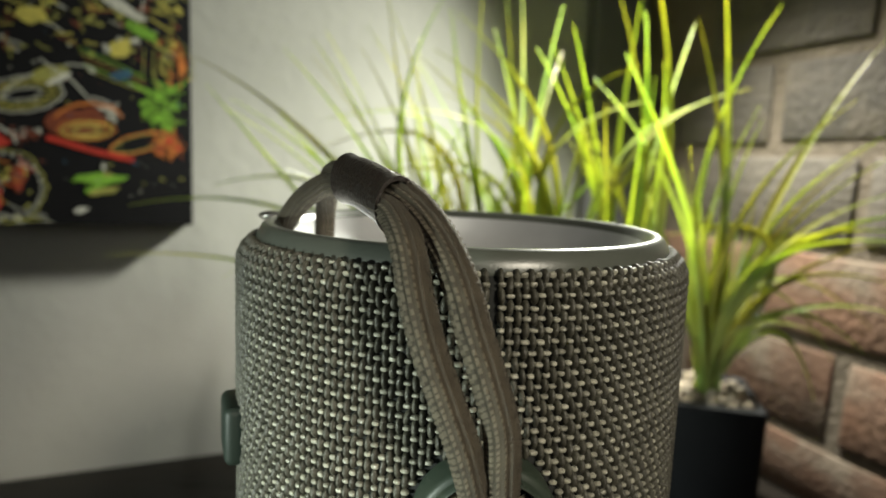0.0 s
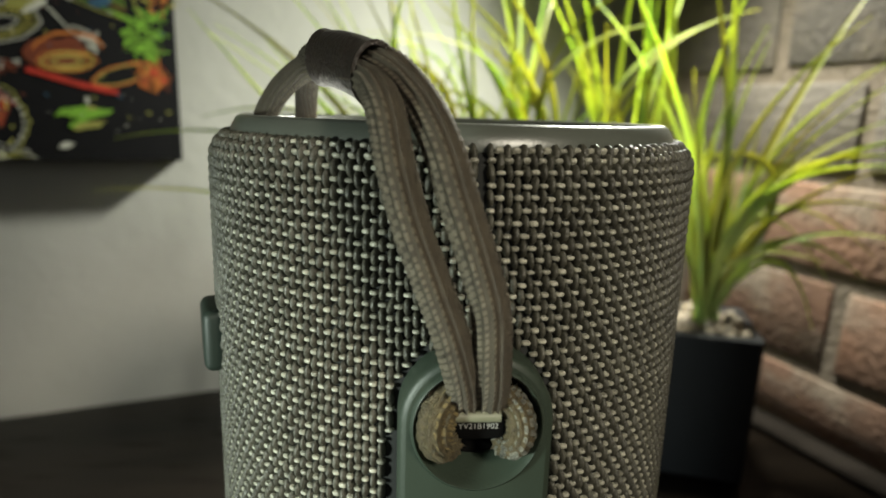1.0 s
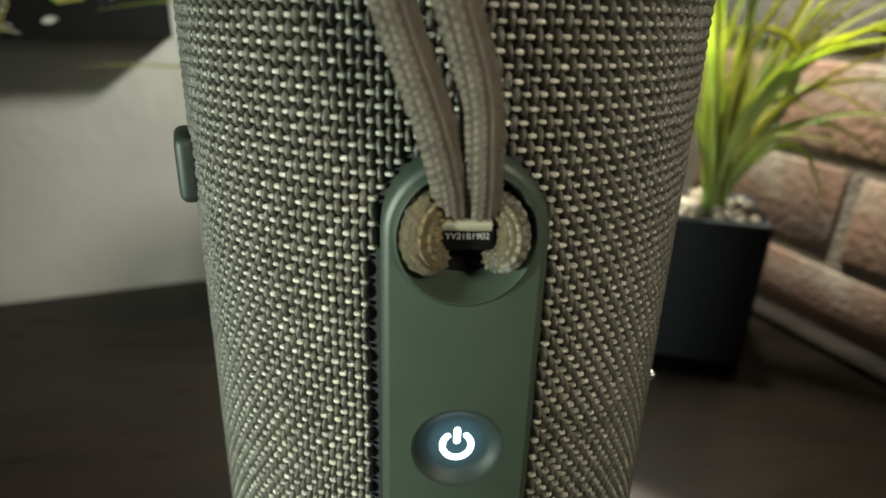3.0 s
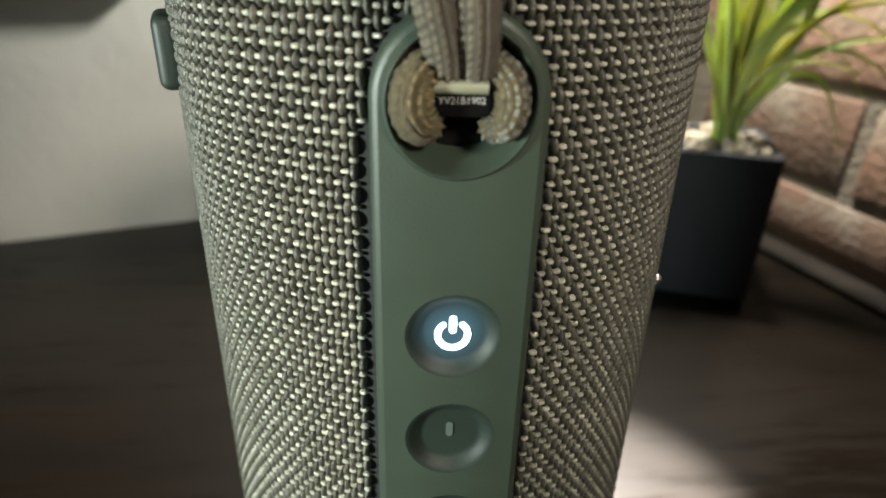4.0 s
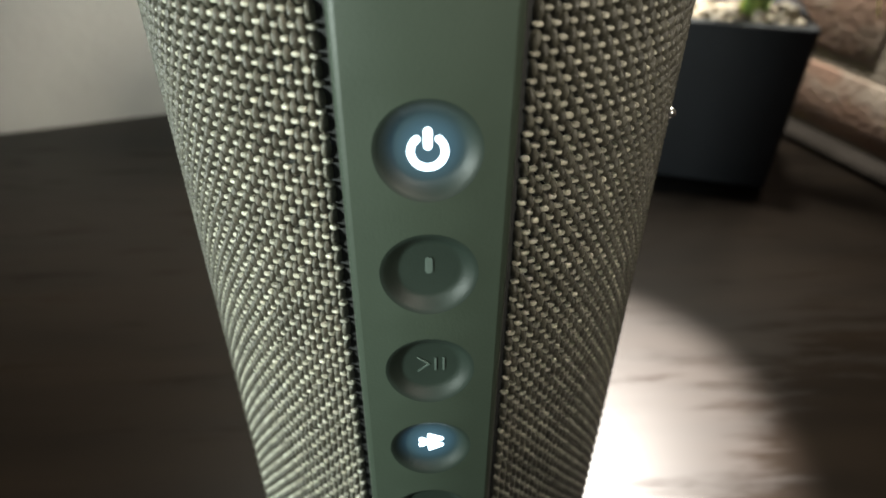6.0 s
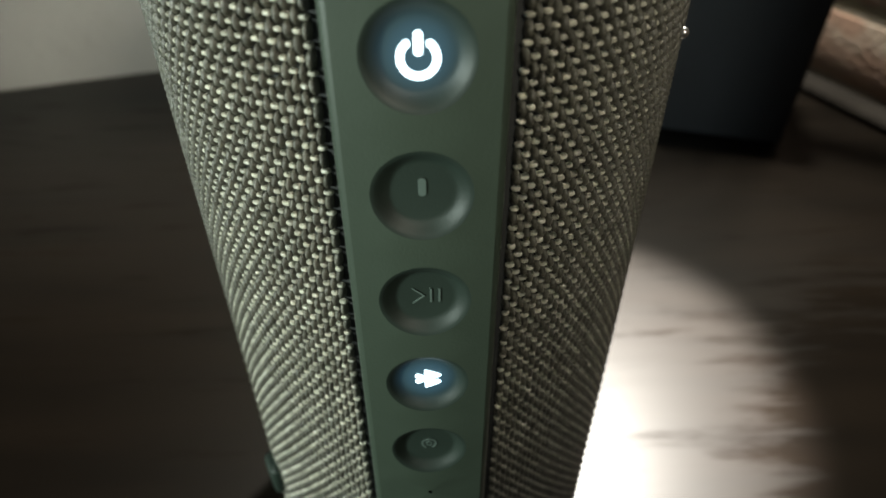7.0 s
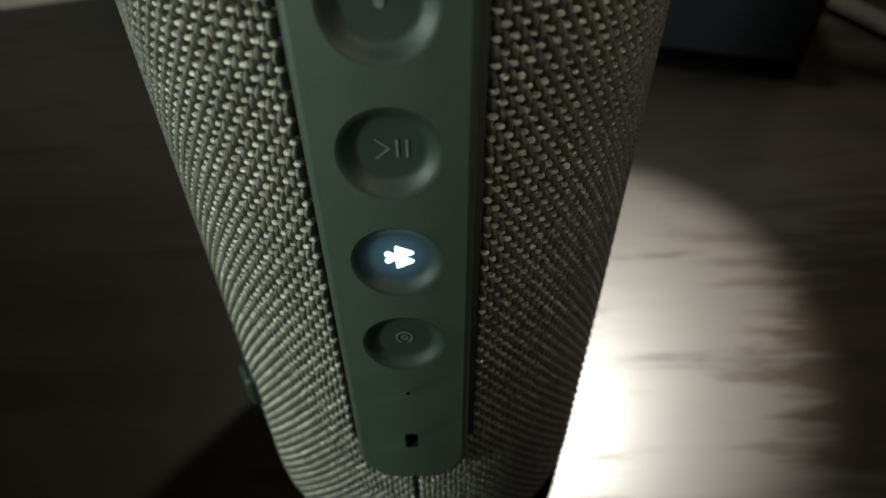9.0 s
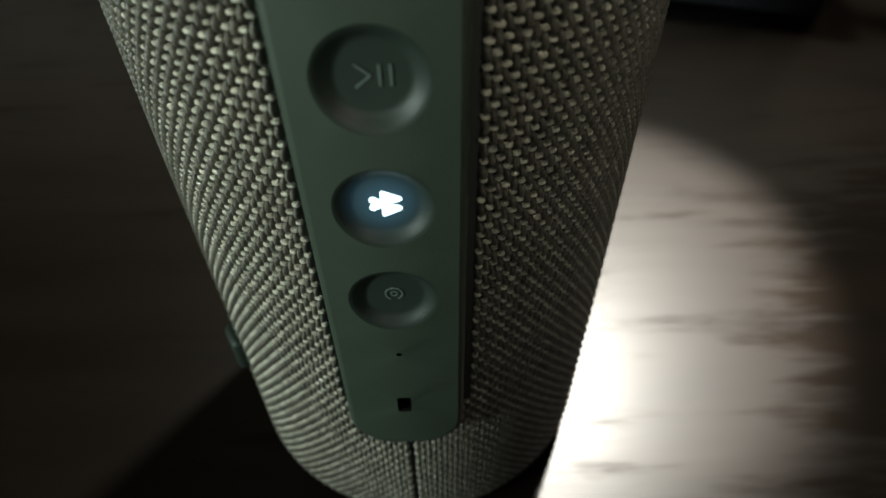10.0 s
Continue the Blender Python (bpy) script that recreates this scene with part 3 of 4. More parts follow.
def side_bits():
    """A rubber tab high on one flank, a foot low down and a pale stud on the other flank."""
    az = math.radians(198)
    out = Vector((math.cos(az), math.sin(az), 0))
    turn = Matrix(((out.x, -out.y, 0, 0), (out.y, out.x, 0, 0), (0, 0, 1, 0), (0, 0, 0, 1)))
    bm = bmesh.new()
    box(bm, (R - 0.003, -0.0062, 0.1556), (R + 0.0026, 0.0035, 0.1650), turn, 0.0013, 4)
    part("side_tab", bm, RUBBER_DARK, speaker, "dark green rubber tab on the flank")
    az = math.radians(209)
    turn = Matrix.Rotation(az, 4, "Z")
    bm = bmesh.new()
    box(bm, (R - 0.004, -0.003, 0.0330), (R + 0.0022, 0.003, 0.0412), turn, 0.0012, 3)
    part("side_foot", bm, RUBBER_DARK, speaker, "small rubber foot low on the flank")
    bm = bmesh.new()
    az = math.radians(-25.5)
    bmesh.ops.create_icosphere(bm, subdivisions=2, radius=0.00075, matrix=Matrix.Translation(((R + 0.0006) * math.cos(az), (R + 0.0006) * math.sin(az), 0.128)))
    part("stud", bm, METAL, speaker, "tiny pale stud")


side_bits()


# ---- strap ----
def spline(points, n):
    pts = [Vector(p) for p in points]
    pts = [2 * pts[0] - pts[1]] + pts + [2 * pts[-1] - pts[-2]]
    out = []
    for i in range(1, len(pts) - 2):
        p0, p1, p2, p3 = pts[i - 1:i + 3]
        for k in range(n):
            t = k / n
            out.append(0.5 * (2 * p1 + (p2 - p0) * t + (2 * p0 - 5 * p1 + 4 * p2 - p3) * t * t + (3 * p1 - p0 - 3 * p2 + p3) * t ** 3))
    out.append(pts[-2])
    return out


def cord(points, r, parent, flat=1.0, step=0.0002, mats=(CORD, CORD_PALE), name="cord", label="", strands=14, relief=0.17):
    """A braided cord: lengthwise ribs of short stitches."""
    raw = spline(points, 60)
    path, acc = [raw[0]], 0.0
    for a, b in zip(raw, raw[1:]):
        acc += (b - a).length
        if acc >= step:
            path.append(b)
            acc = 0.0
    seg = strands * 3
    verts, faces, index = [], [], []
    up = Vector((0, -1, 0.2))
    for i, p in enumerate(path):
        d = (path[min(i + 1, len(path) - 1)] - path[max(i - 1, 0)]).normalized()
        x = up.cross(d).normalized()
        y = d.cross(x)
        for k in range(seg):
            a = 2 * math.pi * k / seg
            w = i * 0.85
            stitch = 0.5 + 0.5 * math.cos(2 * w + math.pi * (k // 3))
            h = (1.0 if k % 3 == 1 else -0.5) * (0.55 + 0.45 * stitch)
            rr = r * (1 + relief * h)
            verts.append(p + x * rr * math.cos(a) + y * rr * math.sin(a) * flat)
    for i in range(len(path) - 1):
        for k in range(seg):
            j = (k + 1) % seg
            faces.append((i * seg + k, i * seg + j, (i + 1) * seg + j, (i + 1) * seg + k))
            index.append(1 if math.cos(2 * (i + 0.5) * 0.85 + math.pi * (k // 3)) > -0.35 and k % 3 == 1 else 0)
    for end, ring in ((path[0], 0), (path[-1], (len(path) - 1) * seg)):
        verts.append(end)
        c = len(verts) - 1
        for k in range(seg):
            faces.append((ring + k, ring + (k + 1) % seg, c))
            index.append(0)
    return mesh_part(name, np.array([tuple(v) for v in verts]), faces, list(mats), parent, label, index)


def strap():
    s = thing("carry_strap", (0, -0.0405, HOLE_Z), "olive brown braided cord strap looped through the speaker's hole", "strap")
    r = 0.0016
    cord([(-0.0013, -0.0375, 0.1600), (-0.0016, -0.0405, 0.1645), (-0.0034, -0.0430, 0.1713), (-0.0056, -0.0432, 0.1773), (-0.0077, -0.0428, 0.1829),
          (-0.0092, -0.0420, 0.1882), (-0.0103, -0.0396, 0.1935), (-0.0118, -0.0345, 0.1965), (-0.0138, -0.0290, 0.1976), (-0.0180, -0.0180, 0.1988)], 0.00178, s)
    cord([(0.0013, -0.0375, 0.1600), (0.0012, -0.0405, 0.1645), (0.0009, -0.0422, 0.1686), (0.0003, -0.0434, 0.1745), (-0.0014, -0.0434, 0.1803),
          (-0.0033, -0.0430, 0.1857), (-0.0049, -0.0413, 0.1907), (-0.0073, -0.0372, 0.1952), (-0.0110, -0.0315, 0.1987), (-0.0180, -0.0180, 0.2012)], 0.00185, s)
    cord([(-0.0175, -0.0190, 0.1988), (-0.0215, -0.0120, 0.1990), (-0.0255, -0.0060, 0.1968), (-0.0285, -0.0010, 0.1938), (-0.0300, 0.0015, 0.1915)], r, s)
    cord([(-0.0175, -0.0190, 0.2010), (-0.0210, -0.0100, 0.2005), (-0.0225, -0.0020, 0.1978), (-0.0238, 0.0060, 0.1938), (-0.0243, 0.0090, 0.1880)], r, s)
    # leather sleeve round both cords
    path = spline([(-0.0116, -0.0330, 0.1974), (-0.0138, -0.0280, 0.1986), (-0.0160, -0.0230, 0.1995), (-0.0182, -0.0180, 0.2000)], 6)
    bm = bmesh.new()
    rings = []
    for scale_out in (1.0, 0.84):
        seq = path if scale_out == 1.0 else path[::-1]
        for p in seq:
            k = path.index(p)
            d = (path[min(k + 1, len(path) - 1)] - path[max(k - 1, 0)]).normalized()
            x = d.cross(Vector((0, 0, 1))).normalized()
            y = x.cross(d)
            edge = 1.0 + 0.07 * max(0.0, 1 - min(k, len(path) - 1 - k) / 2.0)
            rings.append([bm.verts.new(p + x * 0.0025 * scale_out * edge * math.cos(2 * math.pi * q / 28) + y * 0.0034 * scale_out * edge * math.sin(2 * math.pi * q / 28))
                          for q in range(28)])
    rings.append(rings[0])
    for a, b in zip(rings, rings[1:]):
        for q in range(28):
            bm.faces.new((a[q], a[(q + 1) % 28], b[(q + 1) % 28], b[q]))
    part("sleeve", bm, SLEEVE, s, "dark brown leather sleeve")
    # loops round the pin
    cord([(-0.0030, -0.0393, 0.1638), (-0.0043, -0.0407, 0.1622), (-0.0047, -0.0413, 0.1603), (-0.0041, -0.0407, 0.1586), (-0.0030, -0.0390, 0.1580)],
         0.0018, s, mats=(KNOT_DARK, KNOT_TAN), name="cord_loop", label="frayed tan cord loop", strands=13, relief=0.22)
    cord([(0.0030, -0.0393, 0.1638), (0.0043, -0.0407, 0.1622), (0.0046, -0.0413, 0.1602), (0.0040, -0.0407, 0.1584), (0.0028, -0.0390, 0.1578)],
         0.00145, s, mats=(KNOT_DARK, KNOT_GREY), name="cord_loop", label="grey flecked cord loop", strands=11, relief=0.22)
    # flattened metal spot, added as a highlight where the strap meets the rim, placed to fit the view
    bm = bmesh.new()
    bmesh.ops.create_uvsphere(bm, u_segments=20, v_segments=12, radius=0.0021, matrix=Matrix.Translation((-0.0348, 0.0147, 0.1917)) @ Matrix.Diagonal((1.2, 1.0, 0.45, 1)))
    part("rim_highlight_spot", bm, METAL, s, "flattened metal spot standing in for a highlight at the rim")


strap()


def pin():
    p = thing("strap_pin", (0, -0.0380, 0.1609), "khaki cross pin with a dark printed tag in the strap hole", "pin")
    bm = bmesh.new()
    bmesh.ops.create_cone(bm, cap_ends=True, segments=24, radius1=0.00066, radius2=0.00066, depth=0.0054,
                          matrix=Matrix.Translation((-0.0004, -0.0410, 0.1619)) @ Matrix.Rotation(math.pi / 2, 4, "Y"))
    part("bar", bm, PIN, p)
    bm = bmesh.new()
    box(bm, (-0.0030, -0.0408, 0.1590), (0.0030, -0.0390, 0.1616), None, 0.0003)
    tag = part("tag", bm, BLACK, p, "black tag with small pale print")
    curve = bpy.data.curves.new("print", "FONT")
    curve.body, curve.size, curve.align_x, curve.align_y, curve.extrude = "YV21B1902", 0.00093 * S, "CENTER", "CENTER", 0.00001
    temp = bpy.data.objects.new("print", curve)
    scene.collection.objects.link(temp)
    bpy.context.view_layer.update()
    me = bpy.data.meshes.new_from_object(temp.evaluated_get(bpy.context.evaluated_depsgraph_get()))
    bpy.data.objects.remove(temp)
    me.transform(Matrix.Translation(Vector((0.0, -0.04083, 0.16060)) * S) @ Matrix.Rotation(math.pi / 2, 4, "X"))
    me.materials.clear()
    me.materials.append(PRINT)
    ob = new("print", me)
    hang(ob, tag)


pin()

# ---- planter ----
POT_AT = pose(0.0903, 0.2481, 0, 0, 0, -19)
POT_H, POT_W, POT_L = 0.083, 0.0300, 0.1092      # height, half depth, half length


def planter():
    p = thing("planter", (0.0903, 0.2481, 0), "matt black ceramic trough planter filled with small pebbles", "planter")
    bm = bmesh.new()

    def ring(w, z, r=0.0035):
        pts = []
        for cx, cy, a0 in ((1, 1, 0), (-1, 1, 90), (-1, -1, 180), (1, -1, 270)):
            for k in range(6):
                a = radians(a0 + 90 * k / 5)
                pts.append(bm.verts.new(POT_AT @ Vector((cx * (w + POT_L - POT_W - r) + r * math.cos(a), cy * (w - r) + r * math.sin(a), z))))
        return pts
    def loft(rings):
        for a, b in zip(rings, rings[1:]):
            for i in range(len(a)):
                bm.faces.new((a[i], a[(i + 1) % len(a)], b[(i + 1) % len(b)], b[i]))

    rings = [ring(0.0278, 0.0004), ring(0.0286, 0.0012), ring(POT_W, POT_H - 0.0012)]
    loft(rings)
    bm.faces.new(rings[0])
    part("pot_body", bm, POT, p)
    bm = bmesh.new()
    rings = [ring(POT_W, POT_H - 0.0012), ring(POT_W - 0.0006, POT_H - 0.0002), ring(POT_W - 0.0012, POT_H), ring(POT_W - 0.0040, POT_H, 0.002),
             ring(POT_W - 0.0046, POT_H - 0.0006, 0.002), ring(POT_W - 0.006, POT_H - 0.016, 0.002)]
    loft(rings)
    bm.faces.new(rings[-1])
    part("pot_rim", bm, POT, p, "flat black rim")


planter()


def gravel():
    rng = random.Random(11)
    bm = bmesh.new()
    for i in range(620):
        x, y = rng.uniform(-0.102, 0.1027), rng.uniform(-0.0235, 0.0235)
        r = rng.uniform(0.0019, 0.0040)
        z = POT_H - 0.0045 + rng.uniform(0, 0.004)
        m = POT_AT @ pose(x, y, z, rng.uniform(0, 360), rng.uniform(0, 360), rng.uniform(0, 360)) @ Matrix.Diagonal((r, r * rng.uniform(0.6, 0.9), r * rng.uniform(0.5, 0.8), 1))
        vs = bmesh.ops.create_icosphere(bm, subdivisions=2 if x > 0.03 else 1, radius=1.0)["verts"]
        off = Vector((rng.random() * 50, 0, 0))
        for v in vs:
            v.co *= 1 + 0.22 * noise.noise(v.co * 1.1 + off)
        bmesh.ops.transform(bm, matrix=m, verts=vs)
    ob = part("gravel", bm, PEBBLE)
    tagged(ob, "small tan and grey river pebbles in the black trough", "gravel", kind="stuff")


gravel()

STEMS = [Vector((0.1695 - 0.9455 * k, 0.2233 + 0.3256 * k, POT_H - 0.004)) for k in (0.0, 0.055, 0.11, 0.155)]
# for each tuft: blades as tip and middle, along the trough (the right tuft) or the plaster wall, and up
BLADES_RIGHT = [
    (0.025, 0.265, 0.056, 0.203), (0.073, 0.306, 0.082, 0.222), (0.103, 0.294, 0.075, 0.222), (0.098, 0.234, 0.088, 0.201), (0.134, 0.242, 0.096, 0.195),
    (0.158, 0.277, 0.119, 0.211), (0.164, 0.227, 0.116, 0.187), (0.168, 0.216, 0.122, 0.181), (0.172, 0.202, 0.123, 0.178), (0.171, 0.189, 0.128, 0.174),
    (0.170, 0.178, 0.118, 0.170), (0.168, 0.174, 0.112, 0.145), (0.174, 0.125, 0.120, 0.148), (0.175, 0.135, 0.119, 0.133), (0.154, 0.116, 0.122, 0.133),
    (0.135, 0.086, 0.115, 0.120), (0.055, 0.168, 0.098, 0.175), (0.058, 0.206, 0.072, 0.159),
]
BLADES_INNER = [
    (0.151, 0.281, 0.164, 0.235), (0.175, 0.295, 0.194, 0.243), (0.201, 0.308, 0.188, 0.221), (0.198, 0.293, 0.203, 0.234), (0.206, 0.318, 0.220, 0.251),
    (0.199, 0.265, 0.149, 0.234), (0.260, 0.254, 0.188, 0.217), (0.250, 0.296, 0.226, 0.242), (0.142, 0.274, 0.169, 0.210), (0.131, 0.238, 0.170, 0.204),
    (0.172, 0.244, 0.148, 0.203),
]
BLADES_MIDDLE = [
    (0.091, 0.297, 0.065, 0.221), (0.045, 0.230, 0.115, 0.221), (0.076, 0.261, 0.124, 0.215), (0.091, 0.288, 0.101, 0.232), (0.109, 0.303, 0.108, 0.239),
    (0.095, 0.286, 0.152, 0.231), (0.122, 0.282, 0.136, 0.235), (0.085, 0.267, 0.141, 0.225), (0.144, 0.317, 0.146, 0.235), (0.153, 0.315, 0.150, 0.245),
    (0.170, 0.302, 0.154, 0.239), (0.062, 0.203, 0.116, 0.202), (0.132, 0.172, 0.124, 0.192),
]
BLADES_LEFT = [
    (-0.084, 0.149, -0.024, 0.147), (-0.072, 0.175, -0.012, 0.179), (-0.029, 0.187, 0.012, 0.193), (-0.038, 0.254, 0.005, 0.229), (-0.033, 0.242, -0.003, 0.206),
    (-0.020, 0.235, 0.024, 0.206), (0.010, 0.266, 0.050, 0.218), (0.022, 0.260, 0.056, 0.218), (0.031, 0.275, 0.059, 0.225), (0.049, 0.268, 0.077, 0.219),
    (0.025, 0.271, 0.049, 0.234), (0.002, 0.232, 0.034, 0.195), (0.036, 0.228, 0.090, 0.233), (0.063, 0.306, 0.077, 0.223), (0.069, 0.298, 0.096, 0.227),
]


def blade(bm, base, mid, tip, width, rng):
    """A folded grass blade that runs from base past mid to a fine tip."""
    span = tip - base
    u = (mid - base).length / ((mid - base).length + (tip - mid).length)
    bend_at = (mid - base * (1 - u) ** 2 - tip * u ** 2) / (2 * u * (1 - u))
    c1, c2 = base.lerp(bend_at, 2 / 3), tip.lerp(bend_at, 2 / 3)
    side = span.cross(Vector((-0.3, -1, 0.25)))
    side = side.normalized() if side.length > 1e-6 else Vector((1, 0, 0))
    side = (side + Vector((rng.uniform(-0.5, 0.5), rng.uniform(-0.9, 0.9), rng.uniform(-0.2, 0.2)))).normalized()
    twist = rng.uniform(-0.9, 0.9)
    rings, n = [], 18
    for i in range(n + 1):
        t = i / n
        p = base * (1 - t) ** 3 + c1 * 3 * t * (1 - t) ** 2 + c2 * 3 * t * t * (1 - t) + tip * t ** 3
        d = (c1 - base) * 3 * (1 - t) ** 2 + (c2 - c1) * 6 * t * (1 - t) + (tip - c2) * 3 * t * t
        x = (side - d * (side.dot(d) / d.length_squared)).normalized()
        nrm = x.cross(d).normalized()
        x, nrm = x * math.cos(twist * t) + nrm * math.sin(twist * t), nrm * math.cos(twist * t) - x * math.sin(twist * t)
        w = width * (0.8 + 0.45 * math.sin(math.pi * min(t * 1.15, 1))) * (1 - t ** 2.6) + 0.00018
        rings.append([bm.verts.new(p + x * w + nrm * w * 0.4), bm.verts.new(p - nrm * w * 0.15), bm.verts.new(p - x * w + nrm * w * 0.4),
                      bm.verts.new(p - nrm * (w * 0.15 + 0.00025))])
    for a, b in zip(rings, rings[1:]):
        for k in range(4):
            bm.faces.new((a[k], a[(k + 1) % 4], b[(k + 1) % 4], b[k]))
    bm.faces.new(rings[0])
    bm.faces.new(rings[-1])


def inside(p):
    """Keeps a point clear of the two walls."""
    flat = ROOM.inverted() @ p
    flat.x, flat.y = min(flat.x, U0 - 0.010), min(flat.y, N0 - 0.028)
    return ROOM @ flat


def plant():
    for number, (stem, blades) in enumerate(zip(STEMS, (BLADES_RIGHT, BLADES_INNER, BLADES_MIDDLE, BLADES_LEFT))):
        g = thing("grass_tuft", stem, "bright green artificial grass tuft with long arching blades in the trough", "plant", "grass tufts in the planter")
        rng = random.Random(5 + number)

        def add(mid, tip, half):
            a, r = rng.uniform(0, 2 * math.pi), rng.uniform(0.001, 0.006)
            bm = bmesh.new()
            blade(bm, stem + Vector((math.cos(a) * r, math.sin(a) * r, 0)), inside(mid), inside(tip), half, rng)
            part("leaf", bm, LEAF, g)

        for x, z, xm, zm in blades:
            off = rng.gauss(0.012 if number > 1 else 0.0, 0.012)
            if number == 0:
                tip, mid = POT_AT @ Vector((x, off, z)), POT_AT @ Vector((xm, off * 0.6, zm))
            else:
                back = (ROOM.inverted() @ stem).y
                tip, mid = place(x, back + off, z), place(xm, back + off * 0.6, zm)
            add(mid, tip, rng.uniform(0.0013, 0.0022))
            if number or rng.random() < 0.75:
                k, dx, dy, dz = rng.uniform(0.55, 0.95), rng.gauss(0, 0.014), rng.gauss(0, 0.02), rng.gauss(0, 0.008)
                short = stem + (tip - stem) * k + Vector((dx, dy, dz))
                add(stem + (mid - stem) * k + Vector((dx * 0.3, dy * 0.3, 0.006)), short, rng.uniform(0.0012, 0.0020))
        for i in range(12):
            a, lean, long = rng.uniform(0, 2 * math.pi), abs(rng.gauss(0, 0.5)), rng.uniform(0.07, 0.17)
            way = Vector((math.cos(a) * math.sin(lean), math.sin(a) * math.sin(lean), math.cos(lean)))
            add(stem + way * long * 0.5 + Vector((0, 0, 0.012 * math.sin(lean))), stem + way * long, rng.uniform(0.0014, 0.0022))


plant()


# ---- picture ----
RED, ORANGE, YELLOW, OLIVE, GREEN, PALE, BLUE, MAROON = range(8)


def neon_print(u1, z0, n1):
    """Neon outlines on black, drawn as thin layers of ink: arcs, strokes and blots, in hundredths of a metre from the lower corner."""
    rng = random.Random(8)
    bm = bmesh.new()
    layer = [0]

    def shape(points, ink):
        layer[0] += 1
        y = n1 - 0.0002 - 0.0000004 * layer[0]
        f = bm.faces.new([bm.verts.new(ROOM @ Vector((u1 - x * 0.01, y, z0 + z * 0.01))) for x, z in points])
        f.material_index = ink

    def stroke(points, width, ink):
        for (xa, za), (xb, zb) in zip(points, points[1:]):
            d = math.hypot(xb - xa, zb - za) or 1.0
            px, pz = -(zb - za) / d * width / 2, (xb - xa) / d * width / 2
            shape([(xa + px, za + pz), (xb + px, zb + pz), (xb - px, zb - pz), (xa - px, za - pz)], ink)

    def arc(x, z, a, b, tilt, ink, width=0.07, start=0.0, end=360.0, rough=0.03):
        c, d, pts = math.cos(radians(tilt)), math.sin(radians(tilt)), []
        for i in range(37):
            q = radians(start + (end - start) * i / 36)
            k = 1 + rng.gauss(0, rough)
            ex, ez = a * k * math.cos(q), b * k * math.sin(q)
            pts.append((x + ex * c - ez * d, z + ex * d + ez * c))
        stroke(pts, width, ink)

    def blot(x, z, a, b, ink, tilt=0.0):
        c, d, off = math.cos(radians(tilt)), math.sin(radians(tilt)), rng.random() * 40
        pts = []
        for i in range(22):
            q = 2 * math.pi * i / 22
            k = 1 + 0.55 * noise.noise(Vector((math.cos(q) * 1.6, math.sin(q) * 1.6, off)))
            ex, ez = a * k * math.cos(q), b * k * math.sin(q)
            pts.append((x + ex * c - ez * d, z + ex * d + ez * c))
        shape(pts, ink)

    def scatter(x, z, w, h, count, inks, size=0.22, slope=0.35):
        """Broken strokes and flecks, most of them along one slope."""
        for i in range(count):
            cx, cz, ink = x + rng.uniform(-w, w), z + rng.uniform(-h, h), rng.choice(inks)
            kind = rng.random()
            if kind < 0.35:
                blot(cx, cz, size * rng.uniform(0.25, 0.9), size * rng.uniform(0.2, 0.5), ink, rng.uniform(-50, 50))
            else:
                long = size * rng.uniform(1.0, 4.0)
                a = math.atan(slope) + rng.gauss(0, 0.18) if kind < 0.8 else math.pi / 2 + rng.gauss(0, 0.12)
                bow = rng.gauss(0, 0.12) * long
                dx, dz = math.cos(a) * long / 2, math.sin(a) * long / 2
                stroke([(cx - dx, cz - dz), (cx - dz * bow, cz + dx * bow), (cx + dx, cz + dz)], rng.uniform(0.03, 0.10), ink)

    # a lattice of yellow and olive frames over the upper part
    scatter(5.2, 11.6, 4.8, 2.0, 130, (OLIVE, YELLOW, MAROON, OLIVE, PALE), 0.34)
    scatter(8.0, 15.5, 8.0, 2.2, 120, (OLIVE, YELLOW, MAROON, GREEN), 0.34)
    blot(3.6, 12.6, 1.5, 0.28, PALE, 30)
    blot(2.6, 11.3, 1.0, 0.3, GREEN, 20)
    blot(3.7, 10.3, 0.55, 0.5, YELLOW)
    blot(8.0, 11.6, 0.7, 0.45, YELLOW)
    blot(9.3, 13.2, 1.2, 0.25, PALE, -16)
    for k in range(5):
        stroke([(5.9 - 0.1 * k, 10.1 - 0.3 * k), (3.6, 9.2 - 0.25 * k), (2.5, 8.7 - 0.2 * k)], 0.07, (GREEN, OLIVE, MAROON)[k % 3])
        stroke([(2.6 - 0.5 * k, 8.9), (2.5 - 0.5 * k, 10.4)], 0.06, OLIVE)
    blot(3.7, 8.8, 0.5, 0.3, BLUE, -15)
    # green figure beside the edge
    scatter(1.7, 7.1, 0.9, 1.4, 46, (GREEN,), 0.42)
    stroke([(3.2, 8.3), (1.9, 7.7), (0.3, 8.6)], 0.20, GREEN)
    scatter(1.0, 9.7, 0.9, 1.2, 34, (OLIVE, ORANGE, YELLOW, MAROON), 0.28, 1.4)
    blot(0.5, 9.6, 0.25, 0.6, ORANGE)
    # an oval car body in yellow and pale lines
    for k in range(5):
        arc(8.6, 7.3, 2.0 - 0.28 * k, 0.95 - 0.16 * k, -14, (PALE, OLIVE, YELLOW, OLIVE, PALE)[k], 0.07)
    arc(7.4, 7.9, 2.4, 0.8, -24, PALE, 0.08, 0, 190)
    blot(7.2, 8.6, 1.0, 0.4, OLIVE, -24)
    blot(6.8, 8.3, 0.8, 0.16, PALE, -30)
    stroke([(7.8, 9.3), (6.2, 8.2), (5.2, 7.0), (4.4, 6.6)], 0.09, PALE)
    scatter(4.5, 6.7, 0.5, 0.6, 22, (PALE,), 0.22)
